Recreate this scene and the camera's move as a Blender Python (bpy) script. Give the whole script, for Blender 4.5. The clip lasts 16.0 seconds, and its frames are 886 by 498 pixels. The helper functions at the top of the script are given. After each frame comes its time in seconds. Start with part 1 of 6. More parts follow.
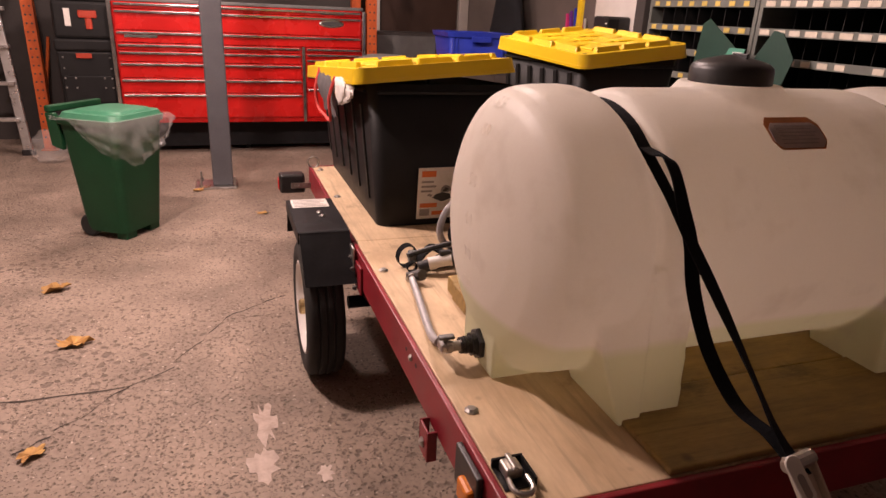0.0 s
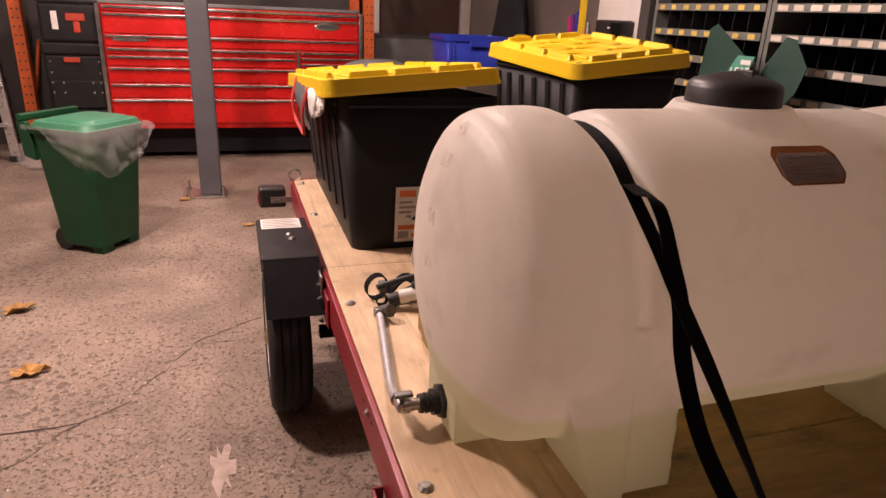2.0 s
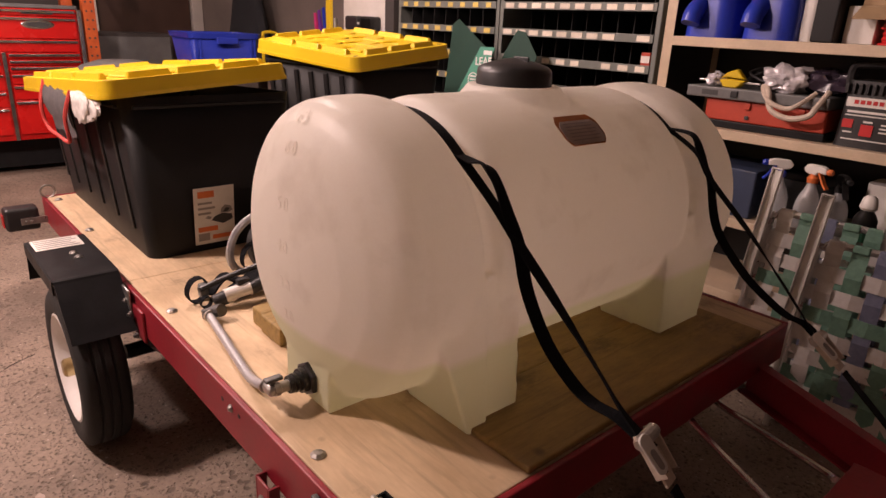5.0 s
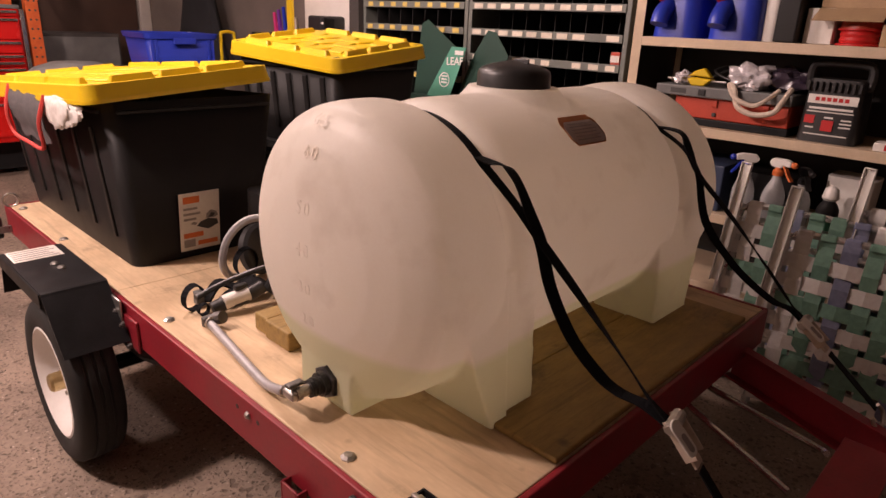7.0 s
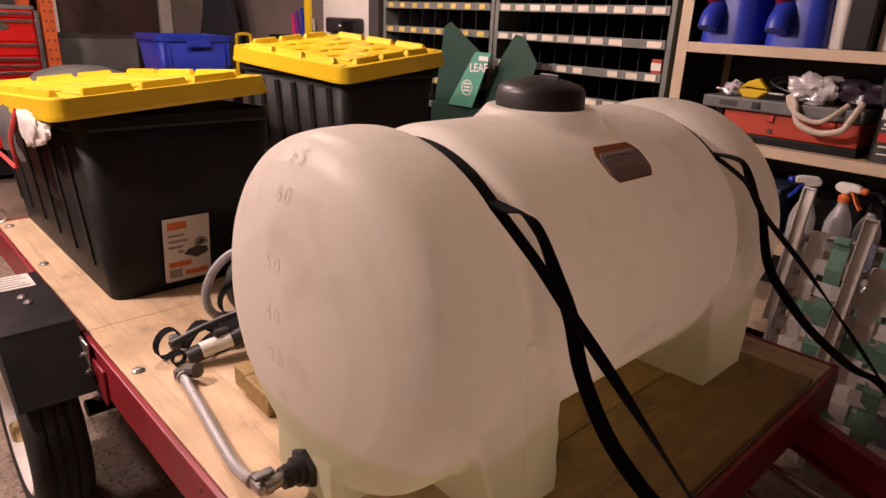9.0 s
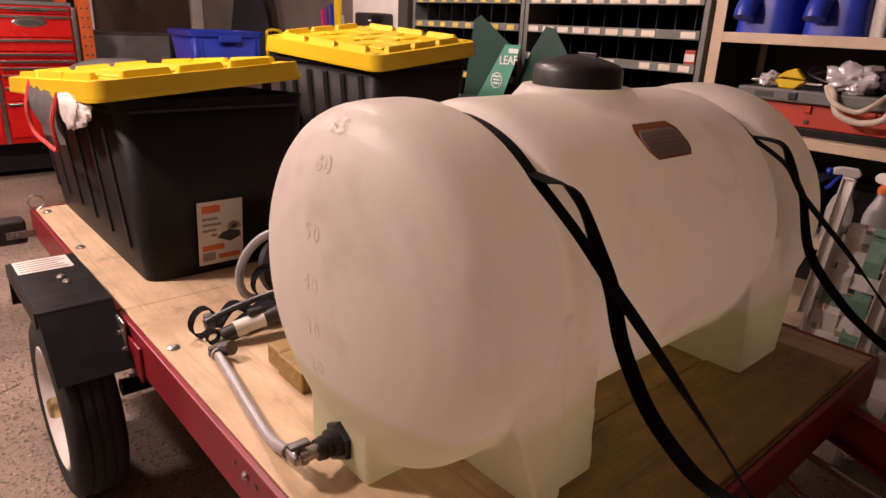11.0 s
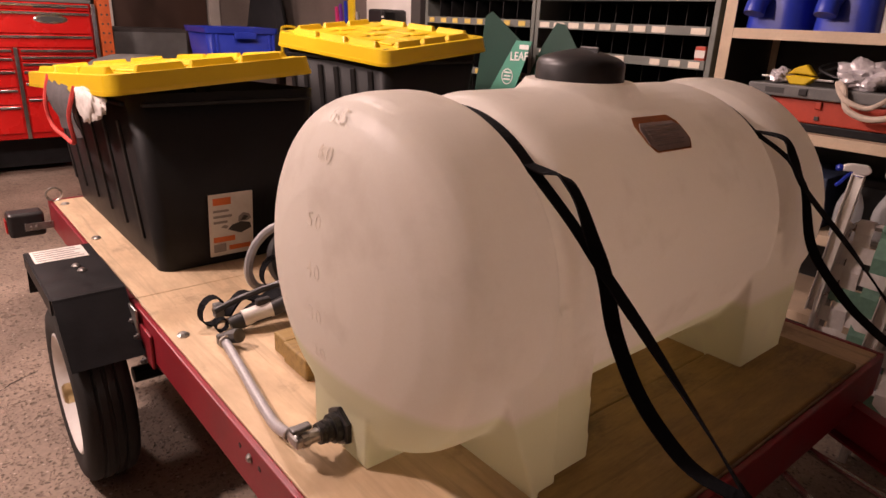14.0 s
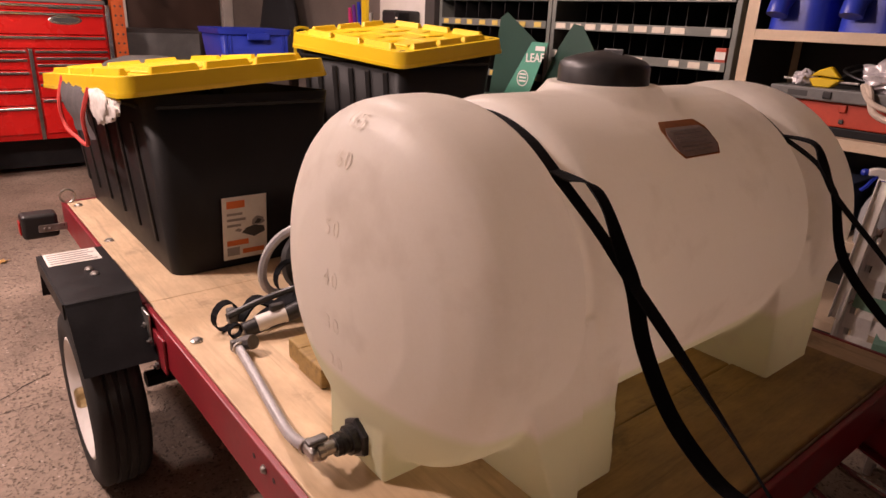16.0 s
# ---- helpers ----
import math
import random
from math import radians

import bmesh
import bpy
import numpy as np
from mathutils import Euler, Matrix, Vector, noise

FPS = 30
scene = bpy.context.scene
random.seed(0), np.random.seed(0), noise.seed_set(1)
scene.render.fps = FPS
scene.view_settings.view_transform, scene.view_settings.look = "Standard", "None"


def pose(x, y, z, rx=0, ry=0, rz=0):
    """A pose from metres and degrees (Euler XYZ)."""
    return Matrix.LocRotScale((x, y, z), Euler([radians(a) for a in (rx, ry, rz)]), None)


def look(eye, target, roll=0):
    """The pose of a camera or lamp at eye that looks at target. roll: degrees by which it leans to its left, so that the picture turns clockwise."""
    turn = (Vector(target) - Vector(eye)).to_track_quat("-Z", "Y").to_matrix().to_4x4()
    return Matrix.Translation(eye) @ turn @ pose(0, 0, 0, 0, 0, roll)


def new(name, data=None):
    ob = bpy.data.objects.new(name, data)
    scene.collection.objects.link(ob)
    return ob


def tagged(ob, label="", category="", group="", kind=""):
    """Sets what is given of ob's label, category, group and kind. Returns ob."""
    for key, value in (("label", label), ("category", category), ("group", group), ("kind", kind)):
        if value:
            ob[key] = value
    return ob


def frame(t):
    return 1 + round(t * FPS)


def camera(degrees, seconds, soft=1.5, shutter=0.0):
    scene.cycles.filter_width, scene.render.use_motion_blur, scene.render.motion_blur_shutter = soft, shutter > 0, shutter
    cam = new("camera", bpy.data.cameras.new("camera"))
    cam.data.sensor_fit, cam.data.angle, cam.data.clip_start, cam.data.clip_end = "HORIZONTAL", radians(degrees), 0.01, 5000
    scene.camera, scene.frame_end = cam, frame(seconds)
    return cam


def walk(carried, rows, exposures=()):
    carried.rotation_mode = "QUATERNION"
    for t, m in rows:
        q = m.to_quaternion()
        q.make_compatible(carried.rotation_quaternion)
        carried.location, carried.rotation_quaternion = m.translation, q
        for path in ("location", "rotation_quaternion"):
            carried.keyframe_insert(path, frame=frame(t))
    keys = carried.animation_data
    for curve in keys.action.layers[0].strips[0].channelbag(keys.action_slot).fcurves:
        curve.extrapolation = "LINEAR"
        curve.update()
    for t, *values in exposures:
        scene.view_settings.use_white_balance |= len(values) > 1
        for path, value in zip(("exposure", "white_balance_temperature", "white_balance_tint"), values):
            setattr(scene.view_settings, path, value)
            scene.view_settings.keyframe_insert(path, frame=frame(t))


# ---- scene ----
cam = camera(69.2, 16.0)
PATH = [
    (0, (-0.46, -0.299, 1.333), (0.159, 1.474, 0.644), 2.6),
    (0.5, (-0.433, -0.291, 1.336), (0.178, 1.484, 0.644), 2.7),
    (1, (-0.392, -0.218, 1.345), (0.213, 1.559, 0.654), 2.7),
    (1.5, (-0.347, -0.164, 1.361), (0.249, 1.617, 0.671), 2.7),
    (2, (-0.289, -0.128, 1.356), (0.3, 1.655, 0.667), 2.6),
    (2.5, (-0.232, -0.109, 1.356), (0.349, 1.677, 0.669), 2.6),
    (3, (-0.218, -0.098, 1.362), (0.359, 1.689, 0.674), 2.7),
    (3.5, (-0.24, -0.077, 1.348), (0.335, 1.712, 0.662), 2.7),
    (4, (-0.357, -0.026, 1.329), (0.301, 1.734, 0.645), 2.7),
    (4.5, (-0.423, -0.059, 1.331), (0.58, 1.535, 0.657), 2.4),
    (5, (-0.526, -0.152, 1.348), (0.723, 1.26, 0.681), 2.5),
    (5.2, (-0.579, -0.178, 1.349), (0.699, 1.212, 0.692), 2.6),
    (7.5, (-0.65, -0.011, 1.356), (0.718, 1.284, 0.685), 2.4),
    (8, (-0.515, 0.043, 1.361), (0.851, 1.34, 0.689), 2.3),
    (8.5, (-0.417, 0.075, 1.375), (0.937, 1.387, 0.707), 2.3),
    (9, (-0.417, 0.108, 1.372), (0.885, 1.469, 0.701), 2.5),
    (9.5, (-0.438, 0.145, 1.344), (0.844, 1.528, 0.677), 2.5),
    (12, (-0.446, 0.097, 1.319), (0.793, 1.517, 0.65), 2.5),
    (12.5, (-0.445, 0.102, 1.319), (0.789, 1.526, 0.648), 2.5),
    (13, (-0.444, 0.085, 1.321), (0.783, 1.514, 0.65), 2.5),
    (13.5, (-0.441, 0.086, 1.318), (0.781, 1.521, 0.648), 2.4),
    (14, (-0.441, 0.075, 1.316), (0.775, 1.513, 0.643), 2.5),
    (14.5, (-0.435, 0.075, 1.315), (0.777, 1.518, 0.644), 2.5),
    (15, (-0.442, 0.096, 1.331), (0.763, 1.543, 0.658), 2.4),
    (15.5, (-0.439, 0.114, 1.326), (0.759, 1.567, 0.654), 2.5),
    (16, (-0.434, 0.114, 1.316), (0.759, 1.572, 0.644), 2.5),
]
walk(cam, [(t, look(eye, target, roll)) for t, eye, target, roll in PATH])

# ---- light ----
world = bpy.data.worlds.new("world")
scene.world = world
world.use_nodes = True
world.node_tree.nodes["Background"].inputs[0].default_value = (1.0, 0.8, 0.62, 1)
world.node_tree.nodes["Background"].inputs[1].default_value = 0.02


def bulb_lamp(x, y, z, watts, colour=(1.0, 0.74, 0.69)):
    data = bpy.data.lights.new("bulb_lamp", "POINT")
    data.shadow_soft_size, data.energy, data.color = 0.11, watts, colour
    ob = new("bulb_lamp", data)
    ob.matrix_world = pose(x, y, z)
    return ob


# sources lie out of view; placed by the fall of shadows and brightness
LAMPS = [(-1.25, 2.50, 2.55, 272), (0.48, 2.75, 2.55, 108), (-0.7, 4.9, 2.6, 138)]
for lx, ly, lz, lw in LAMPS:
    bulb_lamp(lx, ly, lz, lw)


# ---- materials ----
def mat(name, a, b=None, scale=12.0, rough=0.5, rvar=0.12, metal=0.0, bump=0.15, fine=90.0, spec=0.5, coat=0.0,
        stretch=(1, 1, 1), alpha=1.0, trans=0.0, sss=0.0, detail=6.0, vary=0.0):
    """Two-scale noise between two base colours, uneven gloss and a fine relief."""
    m = bpy.data.materials.new(name)
    m.use_nodes = True
    nt = m.node_tree
    bs = nt.nodes["Principled BSDF"]
    if b is None:
        b = tuple(c * 0.82 for c in a)
    tc = nt.nodes.new("ShaderNodeTexCoord")
    mp = nt.nodes.new("ShaderNodeMapping")
    mp.inputs["Scale"].default_value = stretch
    nt.links.new(tc.outputs["Object"], mp.inputs["Vector"])
    n1 = nt.nodes.new("ShaderNodeTexNoise")
    n1.inputs["Scale"].default_value, n1.inputs["Detail"].default_value = scale, detail
    n2 = nt.nodes.new("ShaderNodeTexNoise")
    n2.inputs["Scale"].default_value, n2.inputs["Detail"].default_value = fine, 3
    for n in (n1, n2):
        nt.links.new(mp.outputs[0], n.inputs["Vector"])
    mx = nt.nodes.new("ShaderNodeMix")
    mx.data_type = "FLOAT"
    mx.inputs[0].default_value = 0.3
    nt.links.new(n1.outputs["Fac"], mx.inputs[2])
    nt.links.new(n2.outputs["Fac"], mx.inputs[3])
    ramp = nt.nodes.new("ShaderNodeValToRGB")
    ramp.color_ramp.elements[0].position, ramp.color_ramp.elements[1].position = 0.35, 0.65
    ramp.color_ramp.elements[0].color, ramp.color_ramp.elements[1].color = (*b, 1), (*a, 1)
    nt.links.new(mx.outputs[0], ramp.inputs[0])
    col = ramp.outputs[0]
    if vary:
        oi = nt.nodes.new("ShaderNodeObjectInfo")
        hs = nt.nodes.new("ShaderNodeHueSaturation")
        mr = nt.nodes.new("ShaderNodeMapRange")
        mr.inputs[3].default_value, mr.inputs[4].default_value = 1 - vary, 1 + vary
        nt.links.new(oi.outputs["Random"], mr.inputs[0])
        nt.links.new(mr.outputs[0], hs.inputs["Value"])
        nt.links.new(col, hs.inputs["Color"])
        col = hs.outputs[0]
    nt.links.new(col, bs.inputs["Base Color"])
    rr = nt.nodes.new("ShaderNodeMapRange")
    rr.inputs[3].default_value, rr.inputs[4].default_value = max(0.02, rough - rvar), min(1, rough + rvar)
    nt.links.new(n1.outputs["Fac"], rr.inputs[0])
    nt.links.new(rr.outputs[0], bs.inputs["Roughness"])
    bs.inputs["Metallic"].default_value = metal
    bs.inputs["Specular IOR Level"].default_value = spec
    bs.inputs["Coat Weight"].default_value = coat
    bs.inputs["Alpha"].default_value = alpha
    bs.inputs["Transmission Weight"].default_value = trans
    if sss:
        bs.inputs["Subsurface Weight"].default_value = sss
        bs.inputs["Subsurface Radius"].default_value = (0.03, 0.025, 0.015)
        bs.inputs["Subsurface Scale"].default_value = 0.6
    if bump:
        bu = nt.nodes.new("ShaderNodeBump")
        bu.inputs["Strength"].default_value, bu.inputs["Distance"].default_value = bump, 0.004
        nt.links.new(mx.outputs[0], bu.inputs["Height"])
        nt.links.new(bu.outputs[0], bs.inputs["Normal"])
    return m


def concrete(name):
    """Old pitted slab: broad stains, fine grain, and dark pits where the surface spalled."""
    m = mat(name, (0.37, 0.285, 0.22), (0.19, 0.145, 0.11), scale=2.6, rough=0.72, bump=0.25, fine=55.0, detail=9)
    nt = m.node_tree
    bs = nt.nodes["Principled BSDF"]
    tc = nt.nodes["Texture Coordinate"]
    base = bs.inputs["Base Color"].links[0].from_socket
    vo = nt.nodes.new("ShaderNodeTexVoronoi")
    vo.inputs["Scale"].default_value = 26.0
    nz = nt.nodes.new("ShaderNodeTexNoise")
    nz.inputs["Scale"].default_value, nz.inputs["Detail"].default_value = 1.1, 4
    wob = nt.nodes.new("ShaderNodeTexNoise")
    wob.inputs["Scale"].default_value = 30.0
    add = nt.nodes.new("ShaderNodeMixRGB")
    add.blend_type, add.inputs[0].default_value = "ADD", 0.03
    nt.links.new(tc.outputs["Object"], add.inputs[1])
    nt.links.new(wob.outputs["Color"], add.inputs[2])
    for n in (nz, wob):
        nt.links.new(tc.outputs["Object"], n.inputs["Vector"])
    nt.links.new(add.outputs[0], vo.inputs["Vector"])
    thr = nt.nodes.new("ShaderNodeMapRange")
    thr.inputs[1].default_value, thr.inputs[2].default_value = 0.38, 0.66
    thr.inputs[3].default_value, thr.inputs[4].default_value = 0.11, 0.40
    nt.links.new(nz.outputs["Fac"], thr.inputs[0])
    sub = nt.nodes.new("ShaderNodeMath")
    sub.operation = "SUBTRACT"
    nt.links.new(thr.outputs[0], sub.inputs[0])
    nt.links.new(vo.outputs["Distance"], sub.inputs[1])
    pit = nt.nodes.new("ShaderNodeMapRange")
    pit.inputs[1].default_value, pit.inputs[2].default_value = -0.02, 0.10
    nt.links.new(sub.outputs[0], pit.inputs[0])
    mx = nt.nodes.new("ShaderNodeMixRGB")
    mx.inputs[2].default_value = (0.15, 0.11, 0.085, 1)
    sc = nt.nodes.new("ShaderNodeMath")
    sc.operation, sc.inputs[1].default_value = "MULTIPLY", 0.88
    nt.links.new(pit.outputs[0], sc.inputs[0])
    nt.links.new(sc.outputs[0], mx.inputs[0])
    nt.links.new(base, mx.inputs[1])
    nt.links.new(mx.outputs[0], bs.inputs["Base Color"])
    total = pit.outputs[0]
    for scl, lo, hi, tone, amt in ((43.0, 0.17, 0.05, (0.075, 0.055, 0.04, 1), 0.9), (70.0, 0.20, 0.06, (0.085, 0.064, 0.047, 1), 0.85), (120.0, 0.24, 0.08, (0.11, 0.082, 0.06, 1), 0.7), (41.0, 0.10, 0.05, (0.62, 0.52, 0.44, 1), 0.7)):
        v2 = nt.nodes.new("ShaderNodeTexVoronoi")
        v2.inputs["Scale"].default_value = scl
        nt.links.new(add.outputs[0], v2.inputs["Vector"])
        keep = nt.nodes.new("ShaderNodeSeparateColor")
        nt.links.new(v2.outputs["Color"], keep.inputs[0])
        some = nt.nodes.new("ShaderNodeMapRange")
        some.inputs[1].default_value, some.inputs[2].default_value, some.inputs[4].default_value = 0.56, 0.70, amt
        nt.links.new(keep.outputs[0], some.inputs[0])
        spot = nt.nodes.new("ShaderNodeMapRange")
        spot.inputs[1].default_value, spot.inputs[2].default_value = lo * 2, hi * 2
        nt.links.new(v2.outputs["Distance"], spot.inputs[0])
        both = nt.nodes.new("ShaderNodeMath")
        both.operation = "MULTIPLY"
        nt.links.new(some.outputs[0], both.inputs[0])
        nt.links.new(spot.outputs[0], both.inputs[1])
        m3 = nt.nodes.new("ShaderNodeMixRGB")
        m3.inputs[2].default_value = tone
        nt.links.new(both.outputs[0], m3.inputs[0])
        nt.links.new(bs.inputs["Base Color"].links[0].from_socket, m3.inputs[1])
        nt.links.new(m3.outputs[0], bs.inputs["Base Color"])
        if tone[0] < 0.3:
            mxm = nt.nodes.new("ShaderNodeMath")
            mxm.operation = "MAXIMUM"
            nt.links.new(total, mxm.inputs[0])
            nt.links.new(both.outputs[0], mxm.inputs[1])
            total = mxm.outputs[0]
    b2 = nt.nodes.new("ShaderNodeBump")
    b2.inputs["Strength"].default_value, b2.inputs["Distance"].default_value, b2.invert = 0.8, 0.006, True
    nt.links.new(total, b2.inputs["Height"])
    nt.links.new(bs.inputs["Normal"].links[0].from_socket, b2.inputs["Normal"])
    nt.links.new(b2.outputs[0], bs.inputs["Normal"])
    return m


def plywood(name, a, b, along=(14, 1.2, 14), scale=4.0):
    """Rotary-cut veneer: long wavering grain, knots and a few dark scuffs."""
    m = mat(name, a, b, scale=scale, rough=0.6, bump=0.12, fine=22.0, stretch=along, detail=8)
    nt = m.node_tree
    bs = nt.nodes["Principled BSDF"]
    tc = nt.nodes["Texture Coordinate"]
    base = bs.inputs["Base Color"].links[0].from_socket
    vo = nt.nodes.new("ShaderNodeTexVoronoi")
    vo.inputs["Scale"].default_value = 6.5
    nt.links.new(tc.outputs["Object"], vo.inputs["Vector"])
    pit = nt.nodes.new("ShaderNodeMapRange")
    pit.inputs[1].default_value, pit.inputs[2].default_value = 0.115, 0.04
    nt.links.new(vo.outputs["Distance"], pit.inputs[0])
    st = nt.nodes.new("ShaderNodeTexNoise")
    st.inputs["Scale"].default_value, st.inputs["Detail"].default_value = 5.0, 6
    nt.links.new(tc.outputs["Object"], st.inputs["Vector"])
    sm = nt.nodes.new("ShaderNodeMapRange")
    sm.inputs[1].default_value, sm.inputs[2].default_value, sm.inputs[4].default_value = 0.50, 0.72, 0.7
    nt.links.new(st.outputs["Fac"], sm.inputs[0])
    dn = nt.nodes.new("ShaderNodeTexNoise")
    dn.inputs["Scale"].default_value, dn.inputs["Detail"].default_value, dn.inputs["Roughness"].default_value = 7.0, 9, 0.68
    dp = nt.nodes.new("ShaderNodeMapping")
    dp.inputs["Location"].default_value = (3.1, 1.7, 0.4)
    dp.inputs["Scale"].default_value = tuple(max(0.6, a_ * 0.12) for a_ in along)
    nt.links.new(tc.outputs["Object"], dp.inputs["Vector"])
    nt.links.new(dp.outputs[0], dn.inputs["Vector"])
    dm = nt.nodes.new("ShaderNodeMapRange")
    dm.inputs[1].default_value, dm.inputs[2].default_value, dm.inputs[4].default_value = 0.57, 0.72, 0.75
    nt.links.new(dn.outputs["Fac"], dm.inputs[0])
    gp = nt.nodes.new("ShaderNodeMapping")
    gp.inputs["Scale"].default_value = tuple(6.0 if a_ > 4 else 0.35 for a_ in along)
    gn = nt.nodes.new("ShaderNodeTexNoise")
    gn.inputs["Scale"].default_value, gn.inputs["Detail"].default_value, gn.inputs["Distortion"].default_value = 9.0, 7, 0.6
    nt.links.new(tc.outputs["Object"], gp.inputs["Vector"])
    nt.links.new(gp.outputs[0], gn.inputs["Vector"])
    gm = nt.nodes.new("ShaderNodeMapRange")
    gm.inputs[1].default_value, gm.inputs[2].default_value, gm.inputs[4].default_value = 0.52, 0.72, 0.5
    nt.links.new(gn.outputs["Fac"], gm.inputs[0])
    for fac, c in ((gm.outputs[0], tuple(x * 0.55 for x in b) + (1,)), (pit.outputs[0], (0.10, 0.055, 0.03, 1)), (sm.outputs[0], tuple(x * 0.8 for x in b) + (1,)), (dm.outputs[0], (b[0] * 0.34, b[1] * 0.30, b[2] * 0.28, 1))):
        mx = nt.nodes.new("ShaderNodeMixRGB")
        mx.inputs[2].default_value = c
        nt.links.new(fac, mx.inputs[0])
        nt.links.new(base, mx.inputs[1])
        base = mx.outputs[0]
    nt.links.new(base, bs.inputs["Base Color"])
    return m


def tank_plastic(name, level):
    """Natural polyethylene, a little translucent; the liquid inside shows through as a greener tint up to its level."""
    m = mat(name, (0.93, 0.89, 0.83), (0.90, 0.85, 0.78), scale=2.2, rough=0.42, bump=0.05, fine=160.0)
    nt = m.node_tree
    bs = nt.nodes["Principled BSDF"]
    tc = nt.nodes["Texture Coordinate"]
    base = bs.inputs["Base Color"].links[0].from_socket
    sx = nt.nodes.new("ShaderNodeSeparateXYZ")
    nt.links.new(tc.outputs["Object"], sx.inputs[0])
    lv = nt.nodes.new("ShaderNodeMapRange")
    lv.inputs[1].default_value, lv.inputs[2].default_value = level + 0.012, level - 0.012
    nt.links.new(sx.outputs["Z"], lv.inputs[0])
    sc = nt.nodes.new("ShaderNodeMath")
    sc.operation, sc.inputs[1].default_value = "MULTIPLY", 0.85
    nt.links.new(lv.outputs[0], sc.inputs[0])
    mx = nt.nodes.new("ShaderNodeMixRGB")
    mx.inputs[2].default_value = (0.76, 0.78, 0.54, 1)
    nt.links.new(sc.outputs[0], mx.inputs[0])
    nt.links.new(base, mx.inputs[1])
    # faint grey scuffs
    st = nt.nodes.new("ShaderNodeTexNoise")
    st.inputs["Scale"].default_value, st.inputs["Detail"].default_value = 7.0, 8
    nt.links.new(tc.outputs["Object"], st.inputs["Vector"])
    sm = nt.nodes.new("ShaderNodeMapRange")
    sm.inputs[1].default_value, sm.inputs[2].default_value, sm.inputs[4].default_value = 0.56, 0.8, 0.5
    nt.links.new(st.outputs["Fac"], sm.inputs[0])
    m2 = nt.nodes.new("ShaderNodeMixRGB")
    m2.inputs[2].default_value = (0.60, 0.53, 0.45, 1)
    nt.links.new(sm.outputs[0], m2.inputs[0])
    nt.links.new(mx.outputs[0], m2.inputs[1])
    nt.links.new(m2.outputs[0], bs.inputs["Base Color"])
    tl = nt.nodes.new("ShaderNodeBsdfTranslucent")
    nt.links.new(m2.outputs[0], tl.inputs["Color"])
    ms = nt.nodes.new("ShaderNodeMixShader")
    ms.inputs[0].default_value = 0.57
    nt.links.new(bs.outputs[0], ms.inputs[1])
    nt.links.new(tl.outputs[0], ms.inputs[2])
    nt.links.new(ms.outputs[0], nt.nodes["Material Output"].inputs["Surface"])
    return m


M = {}
M["concrete"] = concrete("pitted_concrete")
M["wall"] = mat("painted_block", (0.22, 0.18, 0.155), (0.16, 0.13, 0.11), scale=3, rough=0.8, bump=0.2)
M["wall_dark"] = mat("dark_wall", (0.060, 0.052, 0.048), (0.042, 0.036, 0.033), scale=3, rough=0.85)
M["ceiling"] = mat("ceiling_board", (0.22, 0.19, 0.17), scale=4, rough=0.9)
M["ply"] = plywood("deck_plywood", (0.70, 0.53, 0.335), (0.54, 0.39, 0.235), along=(5, 1.2, 5))
M["plank"] = plywood("treated_plank", (0.42, 0.275, 0.082), (0.26, 0.165, 0.050), along=(1.8, 8, 8), scale=3.5)
M["treated"] = plywood("treated_timber", (0.37, 0.25, 0.085), (0.25, 0.16, 0.05), along=(1.5, 16, 16), scale=3.5)
M["red_frame"] = mat("red_trailer_paint", (0.29, 0.016, 0.028), (0.20, 0.011, 0.020), scale=9, rough=0.38, bump=0.05)
M["red_chest"] = mat("red_chest_enamel", (0.58, 0.012, 0.010), (0.50, 0.010, 0.009), scale=5, rough=0.27, rvar=0.06, bump=0.02)
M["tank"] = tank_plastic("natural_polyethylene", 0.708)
M["black"] = mat("black_plastic", (0.022, 0.021, 0.021), (0.015, 0.014, 0.014), scale=20, rough=0.42, bump=0.08)
M["tote"] = mat("black_tote_plastic", (0.016, 0.0155, 0.0155), (0.011, 0.0105, 0.0105), scale=8, rough=0.5, bump=0.1, fine=300, spec=0.22)
M["black_metal"] = mat("black_powder_coat", (0.016, 0.016, 0.017), (0.010, 0.010, 0.011), scale=14, rough=0.45, spec=0.16, bump=0.06)
M["rubber"] = mat("tyre_rubber", (0.020, 0.019, 0.018), (0.012, 0.012, 0.011), scale=25, rough=0.75)
M["white_rim"] = mat("white_rim_paint", (0.84, 0.82, 0.79), (0.76, 0.73, 0.69), scale=8, rough=0.35, bump=0.03)
M["yellow"] = mat("yellow_lid_plastic", (0.72, 0.50, 0.012), (0.65, 0.44, 0.010), scale=6, rough=0.38, bump=0.05, fine=200)
M["blue"] = mat("blue_plastic", (0.025, 0.05, 0.46), (0.02, 0.04, 0.36), scale=6, rough=0.35, bump=0.04)
M["green_bin"] = mat("green_bin_plastic", (0.009, 0.062, 0.024), (0.007, 0.048, 0.018), scale=7, rough=0.5, bump=0.08, spec=0.3)
M["green_lid"] = mat("faded_green_lid", (0.05, 0.22, 0.12), (0.04, 0.17, 0.09), scale=7, rough=0.5)
M["green_card"] = mat("dark_green_card", (0.007, 0.045, 0.029), (0.005, 0.034, 0.022), scale=5, rough=0.6)
M["teal"] = mat("teal_card", (0.08, 0.30, 0.21), (0.07, 0.26, 0.18), scale=5, rough=0.6)
M["white_ink"] = mat("white_ink", (0.75, 0.75, 0.72), rough=0.6, bump=0)
